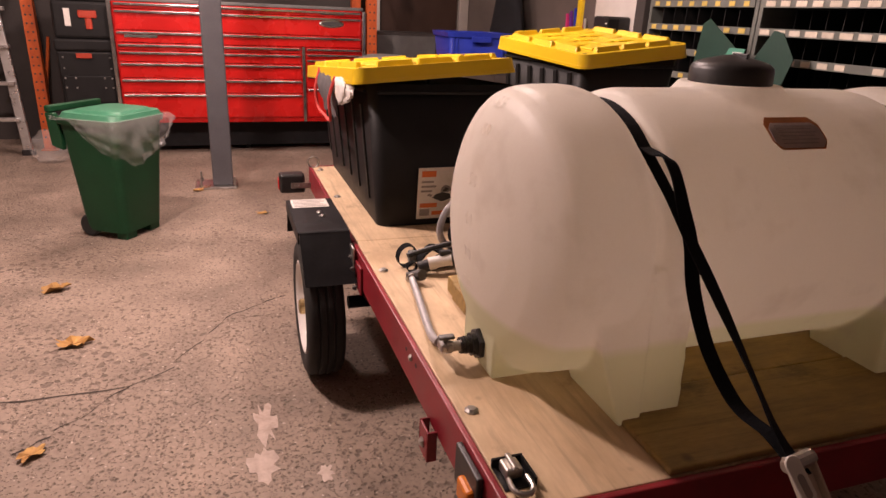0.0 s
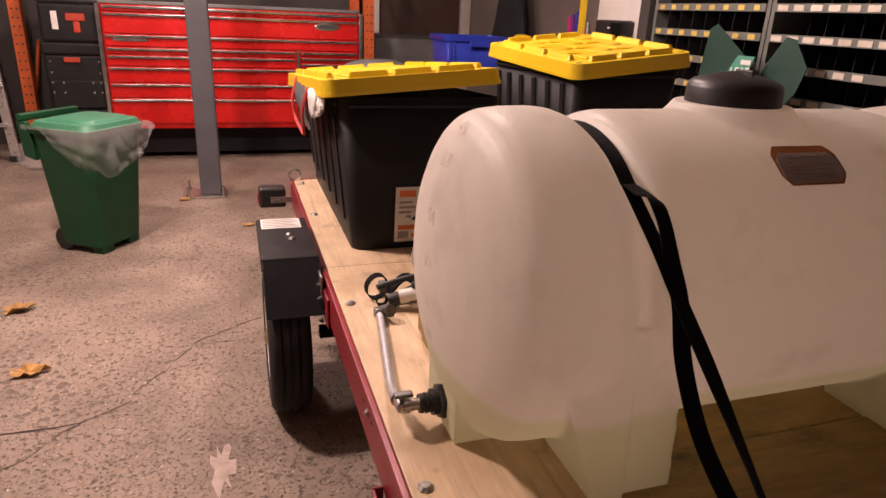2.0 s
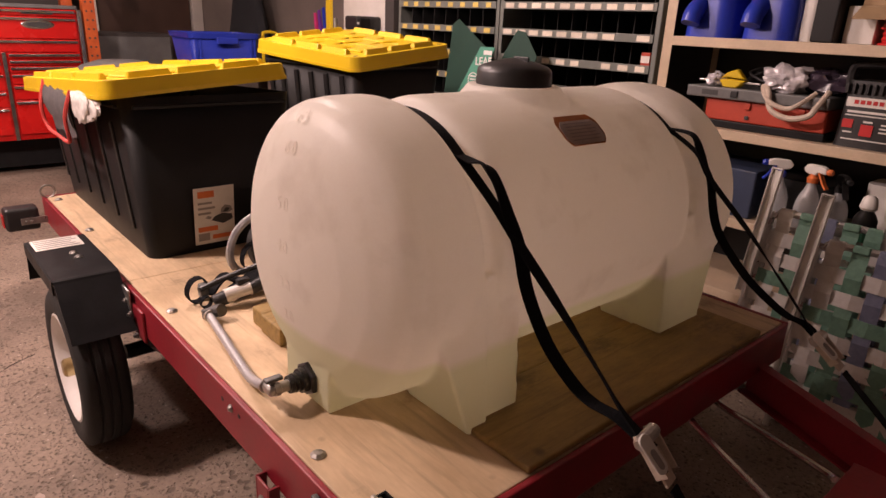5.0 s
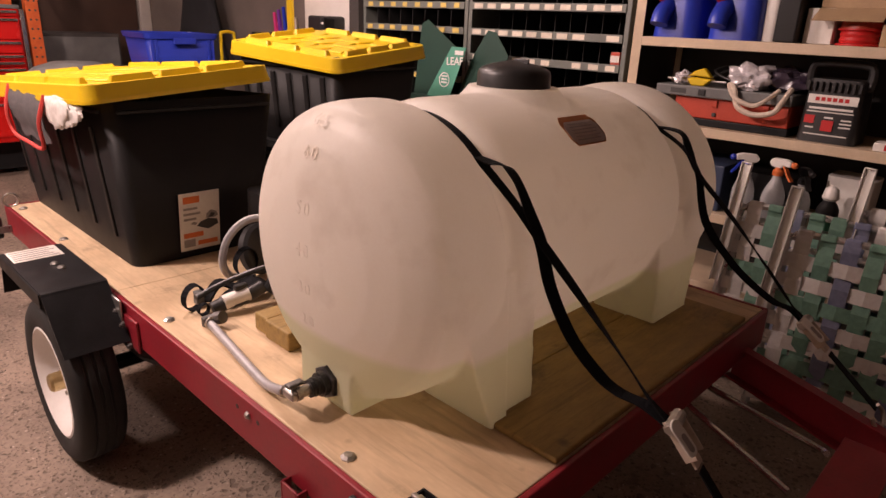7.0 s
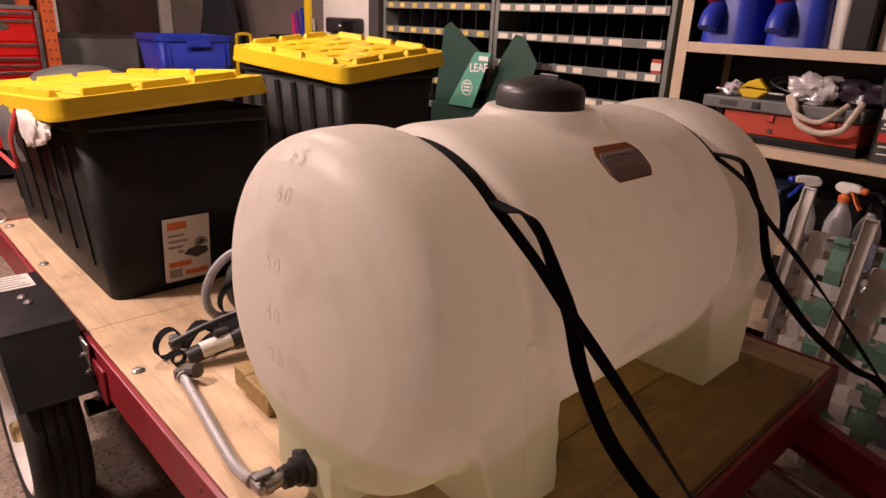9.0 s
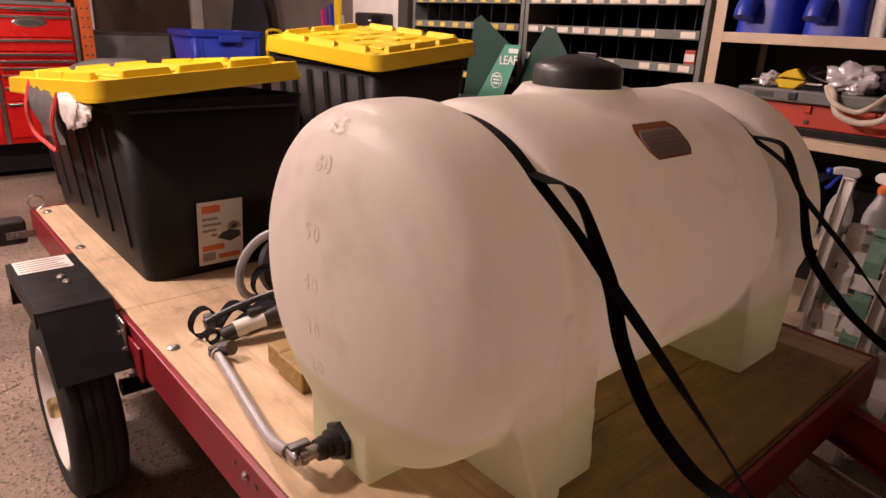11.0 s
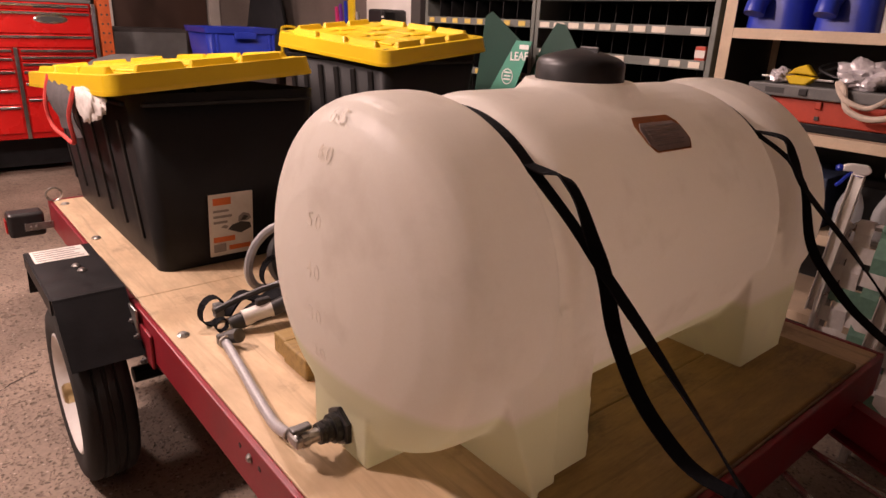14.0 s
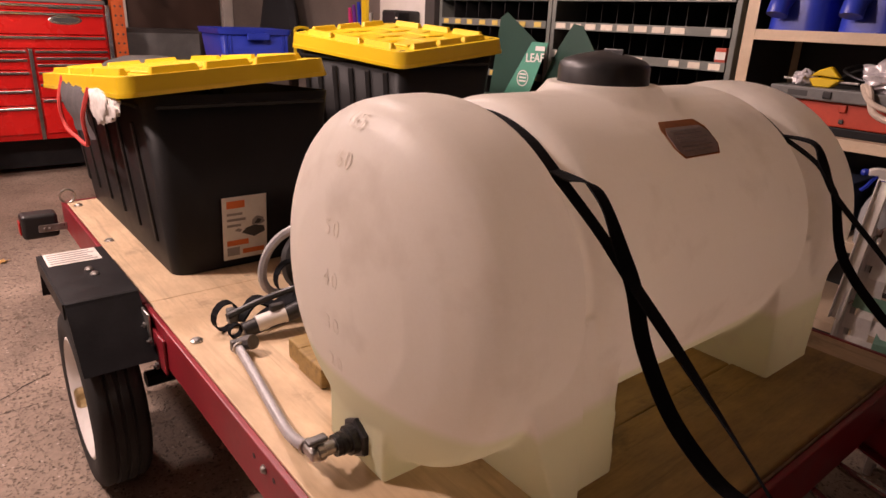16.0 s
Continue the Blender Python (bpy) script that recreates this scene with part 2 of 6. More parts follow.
M["steel"] = mat("zinc_steel", (0.55, 0.53, 0.50), (0.40, 0.38, 0.36), scale=30, rough=0.32, metal=0.9, bump=0.06)
M["dull_steel"] = mat("dull_steel", (0.16, 0.155, 0.15), (0.10, 0.095, 0.09), scale=30, rough=0.45, metal=0.7)
M["chrome"] = mat("bright_trim", (0.72, 0.70, 0.68), (0.62, 0.6, 0.58), scale=10, rough=0.22, metal=1.0, bump=0.02)
M["brass"] = mat("brass", (0.62, 0.50, 0.27), (0.50, 0.38, 0.19), scale=30, rough=0.35, metal=1.0)
M["alu"] = mat("aluminium_tube", (0.74, 0.73, 0.71), (0.62, 0.6, 0.58), scale=18, rough=0.3, metal=0.85, bump=0.04)
M["web_black"] = mat("black_webbing", (0.010, 0.010, 0.012), (0.006, 0.006, 0.007), scale=160, rough=0.8, bump=0.5, fine=500, spec=0.12)
M["post"] = mat("grey_column_paint", (0.115, 0.115, 0.125), (0.09, 0.09, 0.1), scale=6, rough=0.45, bump=0.06)
M["orange"] = mat("orange_rack_paint", (0.62, 0.12, 0.018), (0.42, 0.07, 0.015), scale=12, rough=0.5, bump=0.1)
M["bin_steel"] = mat("grey_green_shelf_enamel", (0.17, 0.18, 0.16), (0.13, 0.14, 0.125), scale=9, rough=0.45, bump=0.05)
# near-black: the shade inside the shelving is put into this colour
M["bin_shade"] = mat("shaded_bin_steel", (0.018, 0.018, 0.018), (0.012, 0.012, 0.012), scale=9, rough=0.5)
M["tan"] = mat("tan_shelf_enamel", (0.60, 0.47, 0.33), (0.50, 0.39, 0.27), scale=8, rough=0.42, bump=0.05)
M["tag_white"] = mat("paper_tag", (0.72, 0.66, 0.55), (0.6, 0.53, 0.43), scale=30, rough=0.7, vary=0.15)
M["tag_yellow"] = mat("yellow_tag", (0.66, 0.50, 0.12), (0.56, 0.42, 0.1), scale=30, rough=0.7, vary=0.15)
M["paper"] = mat("label_paper", (0.74, 0.71, 0.66), (0.66, 0.62, 0.56), scale=25, rough=0.55, bump=0.02)
M["label_orange"] = mat("label_orange_ink", (0.72, 0.17, 0.04), rough=0.55, bump=0)
M["label_dark"] = mat("label_dark_ink", (0.05, 0.048, 0.046), rough=0.55, bump=0)
M["label_grey"] = mat("label_grey_ink", (0.30, 0.27, 0.25), rough=0.55, bump=0)
M["amber_label"] = mat("faded_amber_label", (0.56, 0.24, 0.09), (0.44, 0.19, 0.07), scale=30, rough=0.5)
M["grey_label"] = mat("faded_grey_label", (0.70, 0.62, 0.57), (0.60, 0.52, 0.47), scale=30, rough=0.5)
M["faint_ink"] = mat("faded_print", (0.46, 0.39, 0.36), rough=0.55, bump=0)
for thin in ("amber_label", "grey_label"):
    # thin printed film on the translucent wall lets part of the light through
    nt = M[thin].node_tree
    tl = nt.nodes.new("ShaderNodeBsdfTranslucent")
    nt.links.new(nt.nodes["Principled BSDF"].inputs["Base Color"].links[0].from_socket, tl.inputs["Color"])
    ms = nt.nodes.new("ShaderNodeMixShader")
    ms.inputs[0].default_value = 0.5
    nt.links.new(nt.nodes["Principled BSDF"].outputs[0], ms.inputs[1])
    nt.links.new(tl.outputs[0], ms.inputs[2])
    nt.links.new(ms.outputs[0], nt.nodes["Material Output"].inputs["Surface"])
M["hose"] = mat("clear_grey_hose", (0.36, 0.35, 0.36), (0.27, 0.26, 0.27), scale=40, rough=0.42, trans=0.15)
M["cloth_white"] = mat("white_cloth", (0.74, 0.70, 0.66), (0.58, 0.54, 0.5), scale=40, rough=0.9, bump=0.5)
M["cloth_grey"] = mat("grey_cloth", (0.10, 0.09, 0.092), (0.07, 0.065, 0.066), scale=60, rough=0.9, bump=0.4)
M["cloth_red"] = mat("red_piping", (0.62, 0.06, 0.05), rough=0.8)
M["cloth_black"] = mat("black_coat_cloth", (0.018, 0.018, 0.021), (0.010, 0.010, 0.012), scale=9, rough=0.9, bump=0.4)
M["film"] = mat("clear_film", (0.85, 0.82, 0.78), (0.8, 0.76, 0.72), scale=18, rough=0.10, bump=1.2, fine=30, alpha=0.13, spec=0.9)
M["door_brown"] = mat("brown_door", (0.055, 0.028, 0.018), (0.04, 0.02, 0.013), scale=5, rough=0.45)
M["frame_white"] = mat("pale_trim", (0.55, 0.50, 0.44), scale=6, rough=0.5)
M["grey_plastic"] = mat("grey_plastic", (0.15, 0.15, 0.145), (0.11, 0.11, 0.105), scale=9, rough=0.5)
M["white_plastic"] = mat("white_plastic", (0.74, 0.71, 0.66), (0.66, 0.63, 0.58), scale=9, rough=0.4, bump=0.03)
M["leaf_dry"] = mat("dry_leaf", (0.50, 0.30, 0.09), (0.36, 0.19, 0.06), scale=40, rough=0.75, vary=0.2)
M["rope"] = mat("pale_tubing", (0.62, 0.52, 0.42), (0.5, 0.41, 0.33), scale=60, rough=0.6)
M["foil"] = mat("crumpled_film", (0.72, 0.69, 0.70), (0.46, 0.43, 0.45), scale=22, rough=0.22, metal=0.25, bump=1.0)
M["dark_film"] = mat("dark_violet_film", (0.060, 0.042, 0.065), (0.03, 0.022, 0.034), scale=16, rough=0.25, bump=0.9)
M["case_orange"] = mat("orange_red_case", (0.46, 0.05, 0.022), (0.36, 0.04, 0.018), scale=8, rough=0.45)
M["kraft"] = mat("kraft_card", (0.42, 0.29, 0.16), (0.34, 0.23, 0.13), scale=10, rough=0.8)
M["red_plastic"] = mat("red_plastic", (0.55, 0.02, 0.02), (0.45, 0.016, 0.016), scale=9, rough=0.4)
M["amber"] = mat("amber_lens", (0.7, 0.2, 0.02), rough=0.2, bump=0.02)
M["web_white"] = mat("white_webbing", (0.80, 0.77, 0.74), (0.72, 0.68, 0.64), scale=60, rough=0.6, bump=0.3, fine=300)
M["web_green"] = mat("green_webbing", (0.20, 0.37, 0.28), (0.15, 0.29, 0.22), scale=60, rough=0.6, bump=0.3, fine=300)
M["web_blue"] = mat("blue_grey_webbing", (0.24, 0.26, 0.38), (0.18, 0.20, 0.3), scale=60, rough=0.6, bump=0.3, fine=300)
M["clear_bottle"] = mat("clear_bottle", (0.62, 0.62, 0.62), (0.55, 0.55, 0.55), scale=9, rough=0.15, alpha=0.55)
M["pink"] = mat("pink_plastic", (0.70, 0.05, 0.22), rough=0.4)
M["purple"] = mat("purple_plastic", (0.18, 0.04, 0.32), rough=0.4)
M["crack"] = mat("crack_dirt", (0.045, 0.034, 0.027), rough=0.9)
M["patch"] = mat("worn_paint_patch", (0.56, 0.46, 0.40), (0.40, 0.31, 0.25), scale=30, rough=0.8, bump=0.3)


# ---- mesh helpers ----
def thing(name, label, category, m=None, group="", kind=""):
    ob = new(name)
    ob.empty_display_size = 0.05
    if m is not None:
        ob.matrix_world = m
    return tagged(ob, label, category, group, kind)


def part(name, bm, material, parent=None, label="", smooth=False, m=None):
    me = bpy.data.meshes.new(name)
    if smooth:
        for f in bm.faces:
            f.smooth = True
    bm.to_mesh(me)
    bm.free()
    me.materials.append(material)
    ob = new(name, me)
    if smooth:
        me.set_sharp_from_angle(angle=radians(40))
    if parent is not None:
        ob.parent = parent
    if m is not None:
        ob.matrix_local = m
    if label:
        ob["label"] = label
    return ob


def share(name, src, parent, m):
    """Another object on the mesh of src, with no modifiers."""
    ob = new(name, src.data)
    ob.parent = parent
    ob.matrix_local = m
    return ob


def join(*bms):
    out = bms[0]
    for b in bms[1:]:
        me = bpy.data.meshes.new("tmp")
        b.to_mesh(me)
        b.free()
        out.from_mesh(me)
        bpy.data.meshes.remove(me)
    return out


def moved(bm, m):
    bmesh.ops.transform(bm, matrix=m, verts=bm.verts)
    return bm


def box(x0, x1, y0, y1, z0, z1, bevel=0.0, seg=2):
    bm = bmesh.new()
    bmesh.ops.create_cube(bm, size=1.0)
    bmesh.ops.transform(bm, matrix=Matrix.LocRotScale(((x0 + x1) / 2, (y0 + y1) / 2, (z0 + z1) / 2), None, (x1 - x0, y1 - y0, z1 - z0)), verts=bm.verts)
    if bevel:
        bmesh.ops.bevel(bm, geom=bm.edges[:], offset=bevel, segments=seg, affect="EDGES", profile=0.5)
    return bm


def tapered(cx, cy, z0, z1, w0, d0, w1, d1, r=0.02, n=4, close_top=True, close_bottom=True):
    """A rounded-rectangle column that widens from (w0, d0) at z0 to (w1, d1) at z1."""
    bm = bmesh.new()

    def ring(w, d, z, rr):
        out = []
        for sx, sy, a0 in ((1, 1, 0), (-1, 1, 90), (-1, -1, 180), (1, -1, 270)):
            for i in range(n + 1):
                a = radians(a0 + 90 * i / n)
                out.append(bm.verts.new((cx + sx * (w / 2 - rr) + rr * math.cos(a), cy + sy * (d / 2 - rr) + rr * math.sin(a), z)))
        return out

    r0, r1 = ring(w0, d0, z0, r), ring(w1, d1, z1, r)
    k = len(r0)
    for i in range(k):
        bm.faces.new((r0[i], r0[(i + 1) % k], r1[(i + 1) % k], r1[i]))
    if close_bottom:
        bm.faces.new(r0[::-1])
    if close_top:
        bm.faces.new(r1)
    return bm


def spline(pts, steps=6):
    p = [Vector(q) for q in pts]
    if len(p) < 3:
        return p
    out = []
    for i in range(len(p) - 1):
        a, b, c, d = p[max(i - 1, 0)], p[i], p[i + 1], p[min(i + 2, len(p) - 1)]
        for s in range(steps):
            t = s / steps
            out.append(0.5 * (2 * b + (c - a) * t + (2 * a - 5 * b + 4 * c - d) * t * t + (3 * b - a - 3 * c + d) * t ** 3))
    out.append(p[-1])
    return out


def tube(pts, r, n=8, steps=6, closed=False):
    path = spline(pts, steps) if steps else [Vector(q) for q in pts]
    bm = bmesh.new()
    rings, up = [], Vector((0.13, 0.21, 0.97))
    for i, q in enumerate(path):
        tan = (path[min(i + 1, len(path) - 1)] - path[max(i - 1, 0)]).normalized()
        side = tan.cross(up)
        if side.length < 0.05:
            side = tan.cross(Vector((1, 0, 0)))
        side.normalize()
        up = side.cross(tan).normalized()
        rings.append([bm.verts.new(q + r * (math.cos(2 * math.pi * k / n) * side + math.sin(2 * math.pi * k / n) * up)) for k in range(n)])
    for a, b in zip(rings, rings[1:]):
        for k in range(n):
            bm.faces.new((a[k], a[(k + 1) % n], b[(k + 1) % n], b[k]))
    if not closed:
        bm.faces.new(rings[0][::-1])
        bm.faces.new(rings[-1])
    return bm


def ribbon(pts, sides, width, thick=0.003, steps=6):
    """A strap along pts; sides gives the direction across it at each point."""
    path, across = spline(pts, steps), spline(sides, steps)
    bm = bmesh.new()
    rings = []
    for i, q in enumerate(path):
        tan = (path[min(i + 1, len(path) - 1)] - path[max(i - 1, 0)]).normalized()
        s = across[i] - tan * across[i].dot(tan)
        s.normalize()
        nrm = tan.cross(s).normalized()
        rings.append([bm.verts.new(q + a * s * width / 2 + b * nrm * thick / 2) for a, b in ((-1, -1), (1, -1), (1, 1), (-1, 1))])
    for a, b in zip(rings, rings[1:]):
        for k in range(4):
            bm.faces.new((a[k], a[(k + 1) % 4], b[(k + 1) % 4], b[k]))
    bm.faces.new(rings[0][::-1])
    bm.faces.new(rings[-1])
    return bm


def lathe(profile, n=32, m=None):
    """Turn (radius, z) pairs about z."""
    bm = bmesh.new()
    rings = []
    for r, z in profile:
        if r < 1e-5:
            rings.append([bm.verts.new((0, 0, z))])
        else:
            rings.append([bm.verts.new((r * math.cos(2 * math.pi * k / n), r * math.sin(2 * math.pi * k / n), z)) for k in range(n)])
    for a, b in zip(rings, rings[1:]):
        for k in range(n):
            f = [a[k % len(a)], a[(k + 1) % len(a)], b[(k + 1) % len(b)], b[k % len(b)]]
            f = [v for i, v in enumerate(f) if v not in f[:i]]
            if len(f) > 2:
                bm.faces.new(f)
    bmesh.ops.recalc_face_normals(bm, faces=bm.faces)
    return moved(bm, m) if m is not None else bm


def plate(poly, thick, m=None, bevel=0.0):
    """A flat plate of the (x, y) outline, thick in +z."""
    bm = bmesh.new()
    lo = [bm.verts.new((x, y, 0)) for x, y in poly]
    hi = [bm.verts.new((x, y, thick)) for x, y in poly]
    bm.faces.new(lo[::-1])
    bm.faces.new(hi)
    k = len(lo)
    for i in range(k):
        bm.faces.new((lo[i], lo[(i + 1) % k], hi[(i + 1) % k], hi[i]))
    bmesh.ops.recalc_face_normals(bm, faces=bm.faces)
    if bevel:
        bmesh.ops.bevel(bm, geom=[e for e in bm.edges], offset=bevel, segments=1, affect="EDGES")
    return moved(bm, m) if m is not None else bm


def lettering(body, size, depth, m, bold=0.0):
    cu = bpy.data.curves.new("letters", "FONT")
    cu.body, cu.size, cu.extrude, cu.align_x, cu.align_y, cu.offset = body, size, depth, "CENTER", "CENTER", bold
    cu.resolution_u = 3
    ob = bpy.data.objects.new("letters", cu)
    scene.collection.objects.link(ob)
    me = bpy.data.meshes.new_from_object(ob.evaluated_get(bpy.context.evaluated_depsgraph_get()))
    bpy.data.objects.remove(ob)
    bm = bmesh.new()
    bm.from_mesh(me)
    bpy.data.meshes.remove(me)
    return moved(bm, m)


def subdivided(ob, levels=1):
    md = ob.modifiers.new("round", "SUBSURF")
    md.levels = md.render_levels = levels
    return ob


def bolt(parent, m, r=0.011, material=None, name="bolt"):
    return part(name, lathe([(0, 0.009), (r * 0.6, 0.008), (r, 0.003), (r, 0.0), (0, 0.0)], 8, m), material or M["steel"], parent)


# ---- the garage ----
DECK = 0.535
X0, X1, Y0, Y1, TOP = -3.4, 2.62, -2.6, 6.95, 2.85
tagged(part("floor", box(X0, X1, Y0, Y1, -0.12, 0.0), M["concrete"], None), "old pitted concrete garage floor with stains", "floor", kind="structure")
tagged(part("ceiling", box(X0, X1, Y0, Y1, TOP, TOP + 0.1), M["ceiling"], None), "plain pale garage ceiling", "ceiling", kind="structure")
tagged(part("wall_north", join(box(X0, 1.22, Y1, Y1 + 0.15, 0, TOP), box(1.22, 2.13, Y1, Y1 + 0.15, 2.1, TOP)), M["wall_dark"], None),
       "dark wall behind the tool chest", "wall", kind="structure")
tagged(part("wall_north_2", box(2.13, X1, Y1, Y1 + 0.15, 0, TOP), M["wall"], None), "beige wall beside the brown door", "wall", kind="structure")
tagged(part("wall_east", box(X1, X1 + 0.15, Y0, Y1 + 0.15, 0, TOP), M["wall"], None), "painted block wall behind the shelving", "wall", kind="structure")
tagged(part("wall_west", box(X0 - 0.15, X0, Y0, Y1 + 0.15, 0, TOP), M["wall"], None), "painted block garage wall", "wall", kind="structure")
tagged(part("wall_south", box(X0, X1, Y0 - 0.15, Y0, 0, TOP), M["wall"], None), "plain garage wall", "wall", kind="structure")
d = thing("door_1", "dark brown door in a pale frame", "door", pose(1.675, Y1 + 0.02, 0), kind="structure")
part("door_leaf", box(-0.44, 0.44, 0.0, 0.045, 0.0, 2.06, 0.004), M["door_brown"], d)
part("door_frame", join(box(-0.56, -0.455, -0.045, 0.09, 0, 2.09, 0.004), box(0.455, 0.56, -0.045, 0.09, 0, 2.09, 0.004), box(-0.455, 0.455, -0.045, 0.09, 2.065, 2.17, 0.004)), M["frame_white"], d)
# housings are unseen, added above each lamp position
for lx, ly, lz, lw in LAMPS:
    f = thing("ceiling_light", "unseen bare bulb light added under the ceiling", "light", pose(lx, ly, TOP), group="ceiling lights")
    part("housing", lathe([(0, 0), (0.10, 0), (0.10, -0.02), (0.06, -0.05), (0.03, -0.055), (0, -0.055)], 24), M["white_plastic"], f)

# cracks, worn paint and litter on the floor
rnd = random.Random(4)


def crack_line(pts, w):
    bm = bmesh.new()
    left, right = [], []
    for q in spline(pts, 7):
        o = Vector((rnd.uniform(-0.012, 0.012), rnd.uniform(-0.012, 0.012), 0))
        ww = w * rnd.uniform(0.3, 1.1)
        left.append(bm.verts.new((q.x + o.x, q.y + o.y - ww, 0.0015)))
        right.append(bm.verts.new((q.x + o.x, q.y + o.y + ww, 0.0015)))
    for i in range(len(left) - 1):
        bm.faces.new((left[i], left[i + 1], right[i + 1], right[i]))
    return bm


ck = crack_line([(-2.3, 1.9, 0), (-1.5, 1.98, 0), (-0.86, 1.98, 0), (-0.66, 2.2, 0), (-0.48, 2.5, 0), (-0.22, 2.68, 0)], 0.0055)
ck = join(ck, crack_line([(-0.86, 1.98, 0), (-1.0, 1.8, 0), (-1.15, 1.65, 0)], 0.0045), crack_line([(-0.5, 2.45, 0), (-0.3, 2.46, 0)], 0.002))
tagged(part("crack", ck, M["crack"], None), "thin branching crack in the concrete floor", "crack", kind="structure")


def blotch(cx, cy, w, d, n=22, z=0.002):
    bm = bmesh.new()
    vs = []
    for i in range(n):
        a = 2 * math.pi * i / n
        k = rnd.uniform(0.45, 1.0)
        vs.append(bm.verts.new((cx + w * k * math.cos(a), cy + d * k * math.sin(a), z)))
    bm.faces.new(vs)
    return bm


tagged(part("paint_patch", join(blotch(-0.40, 1.62, 0.045, 0.14), blotch(-0.42, 1.40, 0.06, 0.10), blotch(-0.24, 1.32, 0.03, 0.05)), M["patch"], None),
       "worn whitish paint patches on the concrete", "paint patch", kind="structure")


def dry_leaf(x, y, size, turn, curl):
    bm = bmesh.new()
    n = 18
    c = bm.verts.new((0, 0, 0.004))
    ring = []
    for i in range(n):
        a = 2 * math.pi * i / n
        lobe = 0.55 + 0.45 * abs(math.cos(2.5 * a)) * rnd.uniform(0.7, 1.1)
        ring.append(bm.verts.new((size * lobe * math.cos(a), 0.6 * size * lobe * math.sin(a), 0.004 + curl * rnd.uniform(0.0, 1.0))))
    for i in range(n):
        bm.faces.new((c, ring[i], ring[(i + 1) % n]))
    r = bmesh.ops.extrude_face_region(bm, geom=bm.faces[:])
    bmesh.ops.translate(bm, verts=[v for v in r["geom"] if isinstance(v, bmesh.types.BMVert)], vec=(0, 0, 0.0012))
    bmesh.ops.recalc_face_normals(bm, faces=bm.faces)
    return tagged(part("dry_leaf", bm, M["leaf_dry"], None, m=pose(x, y, 0.0, 0, 0, turn)), "curled dry yellow-brown leaf on the concrete", "leaf", group="leaves on the floor")


for q in ((-1.093, 1.635, 0.055, 50, 0.02), (-1.286, 2.96, 0.075, 20, 0.03), (-1.104, 2.36, 0.075, 10, 0.03), (-0.253, 4.05, 0.05, 5, 0.01), (-1.72, 3.45, 0.03, 80, 0.01),
          (-0.62, 4.76, 0.05, 60, 0.02), (-0.68, 4.7, 0.045, 10, 0.02)):
    dry_leaf(*q)

# ---- grey steel column ----
col = thing("steel_column", "grey painted square steel column on a base plate", "column", pose(-0.497, 4.86, 0))
part("shaft", box(-0.075, 0.075, -0.075, 0.075, 0.014, TOP, 0.012, 3), M["post"], col)
part("base_plate", box(-0.20, 0.10, -0.13, 0.13, 0.0, 0.016, 0.003), M["steel"], col, "rusty steel base plate")
for bx, by in ((-0.16, -0.1), (0.085, -0.105), (-0.16, 0.1)):
    part("anchor_bolt", lathe([(0, 0.075), (0.007, 0.074), (0.007, 0.022), (0.015, 0.022), (0.015, 0.0), (0, 0)], 8, pose(bx, by, 0.016)), M["steel"], col)

# ---- red tool chest ----
ch = thing("tool_chest", "large red rolling tool chest with bright drawer pulls", "tool chest", pose(0, 6.0, 0))
CL, CR = -1.285, 0.83
part("cabinet", box(CL, CR, 0.0, 0.62, 0.30, 1.315, 0.006), M["red_chest"], ch)
part("worktop", box(CL - 0.01, CR + 0.01, -0.012, 0.63, 1.3155, 1.345, 0.006), M["grey_plastic"], ch, "grey top mat")
# added black sheet, stands in for the deep shade under the chest
part("under_chest_shade", box(CL + 0.02, CR - 0.02, 0.20, 0.215, 0.05, 0.2995), M["black_metal"], ch)
part("corner_trim", box(CL - 0.035, CL - 0.002, -0.02, 0.02, 0.30, 1.315, 0.004), M["chrome"], ch)
part("corner_trim", box(CR + 0.002, CR + 0.035, -0.02, 0.02, 0.30, 1.315, 0.004), M["chrome"], ch)
part("divider_trim", box(0.268, 0.296, -0.03, -0.001, 0.305, 0.985, 0.003), M["chrome"], ch)


def drawer(x0, x1, z0, z1):
    dr = part("drawer", box(x0 + 0.006, x1 - 0.006, -0.022, -0.001, z0 + 0.004, z1 - 0.004, 0.003), M["red_chest"], ch)
    part("pull", join(box(x0 + 0.01, x1 - 0.01, -0.040, -0.0225, z1 - 0.022, z1 - 0.012, 0.003), box(x0 + 0.01, x1 - 0.01, -0.040, -0.036, z1 - 0.030, z1 - 0.0225)), M["chrome"], dr, "bright metal drawer pull")


for z0, z1 in ((1.257, 1.315), (1.087, 1.257), (0.985, 1.087)):
    drawer(CL + 0.01, CR - 0.01, z0, z1)
LZ = (0.985, 0.923, 0.828, 0.693, 0.566, 0.345)
for z1, z0 in zip(LZ, LZ[1:]):
    drawer(CL + 0.01, 0.262, z0, z1)
RZ = (0.985, 0.935, 0.885, 0.828, 0.74, 0.62, 0.345)
for z1, z0 in zip(RZ, RZ[1:]):
    drawer(0.302, CR - 0.01, z0, z1)
E2 = lathe([(0, 0.004), (0.9, 0.004), (1.0, 0.0), (0, 0)], 28)
moved(E2, Matrix.Diagonal((0.115, 0.036, 1.0, 1)))
part("badge", moved(E2, pose(0.545, -0.0225, 1.195, 90, 0, 0)), M["chrome"], ch, "oval metal badge")
E3 = lathe([(0, 0.0055), (0.88, 0.0055), (0.9, 0.0), (0, 0)], 28)
moved(E3, Matrix.Diagonal((0.10, 0.022, 1.0, 1)))
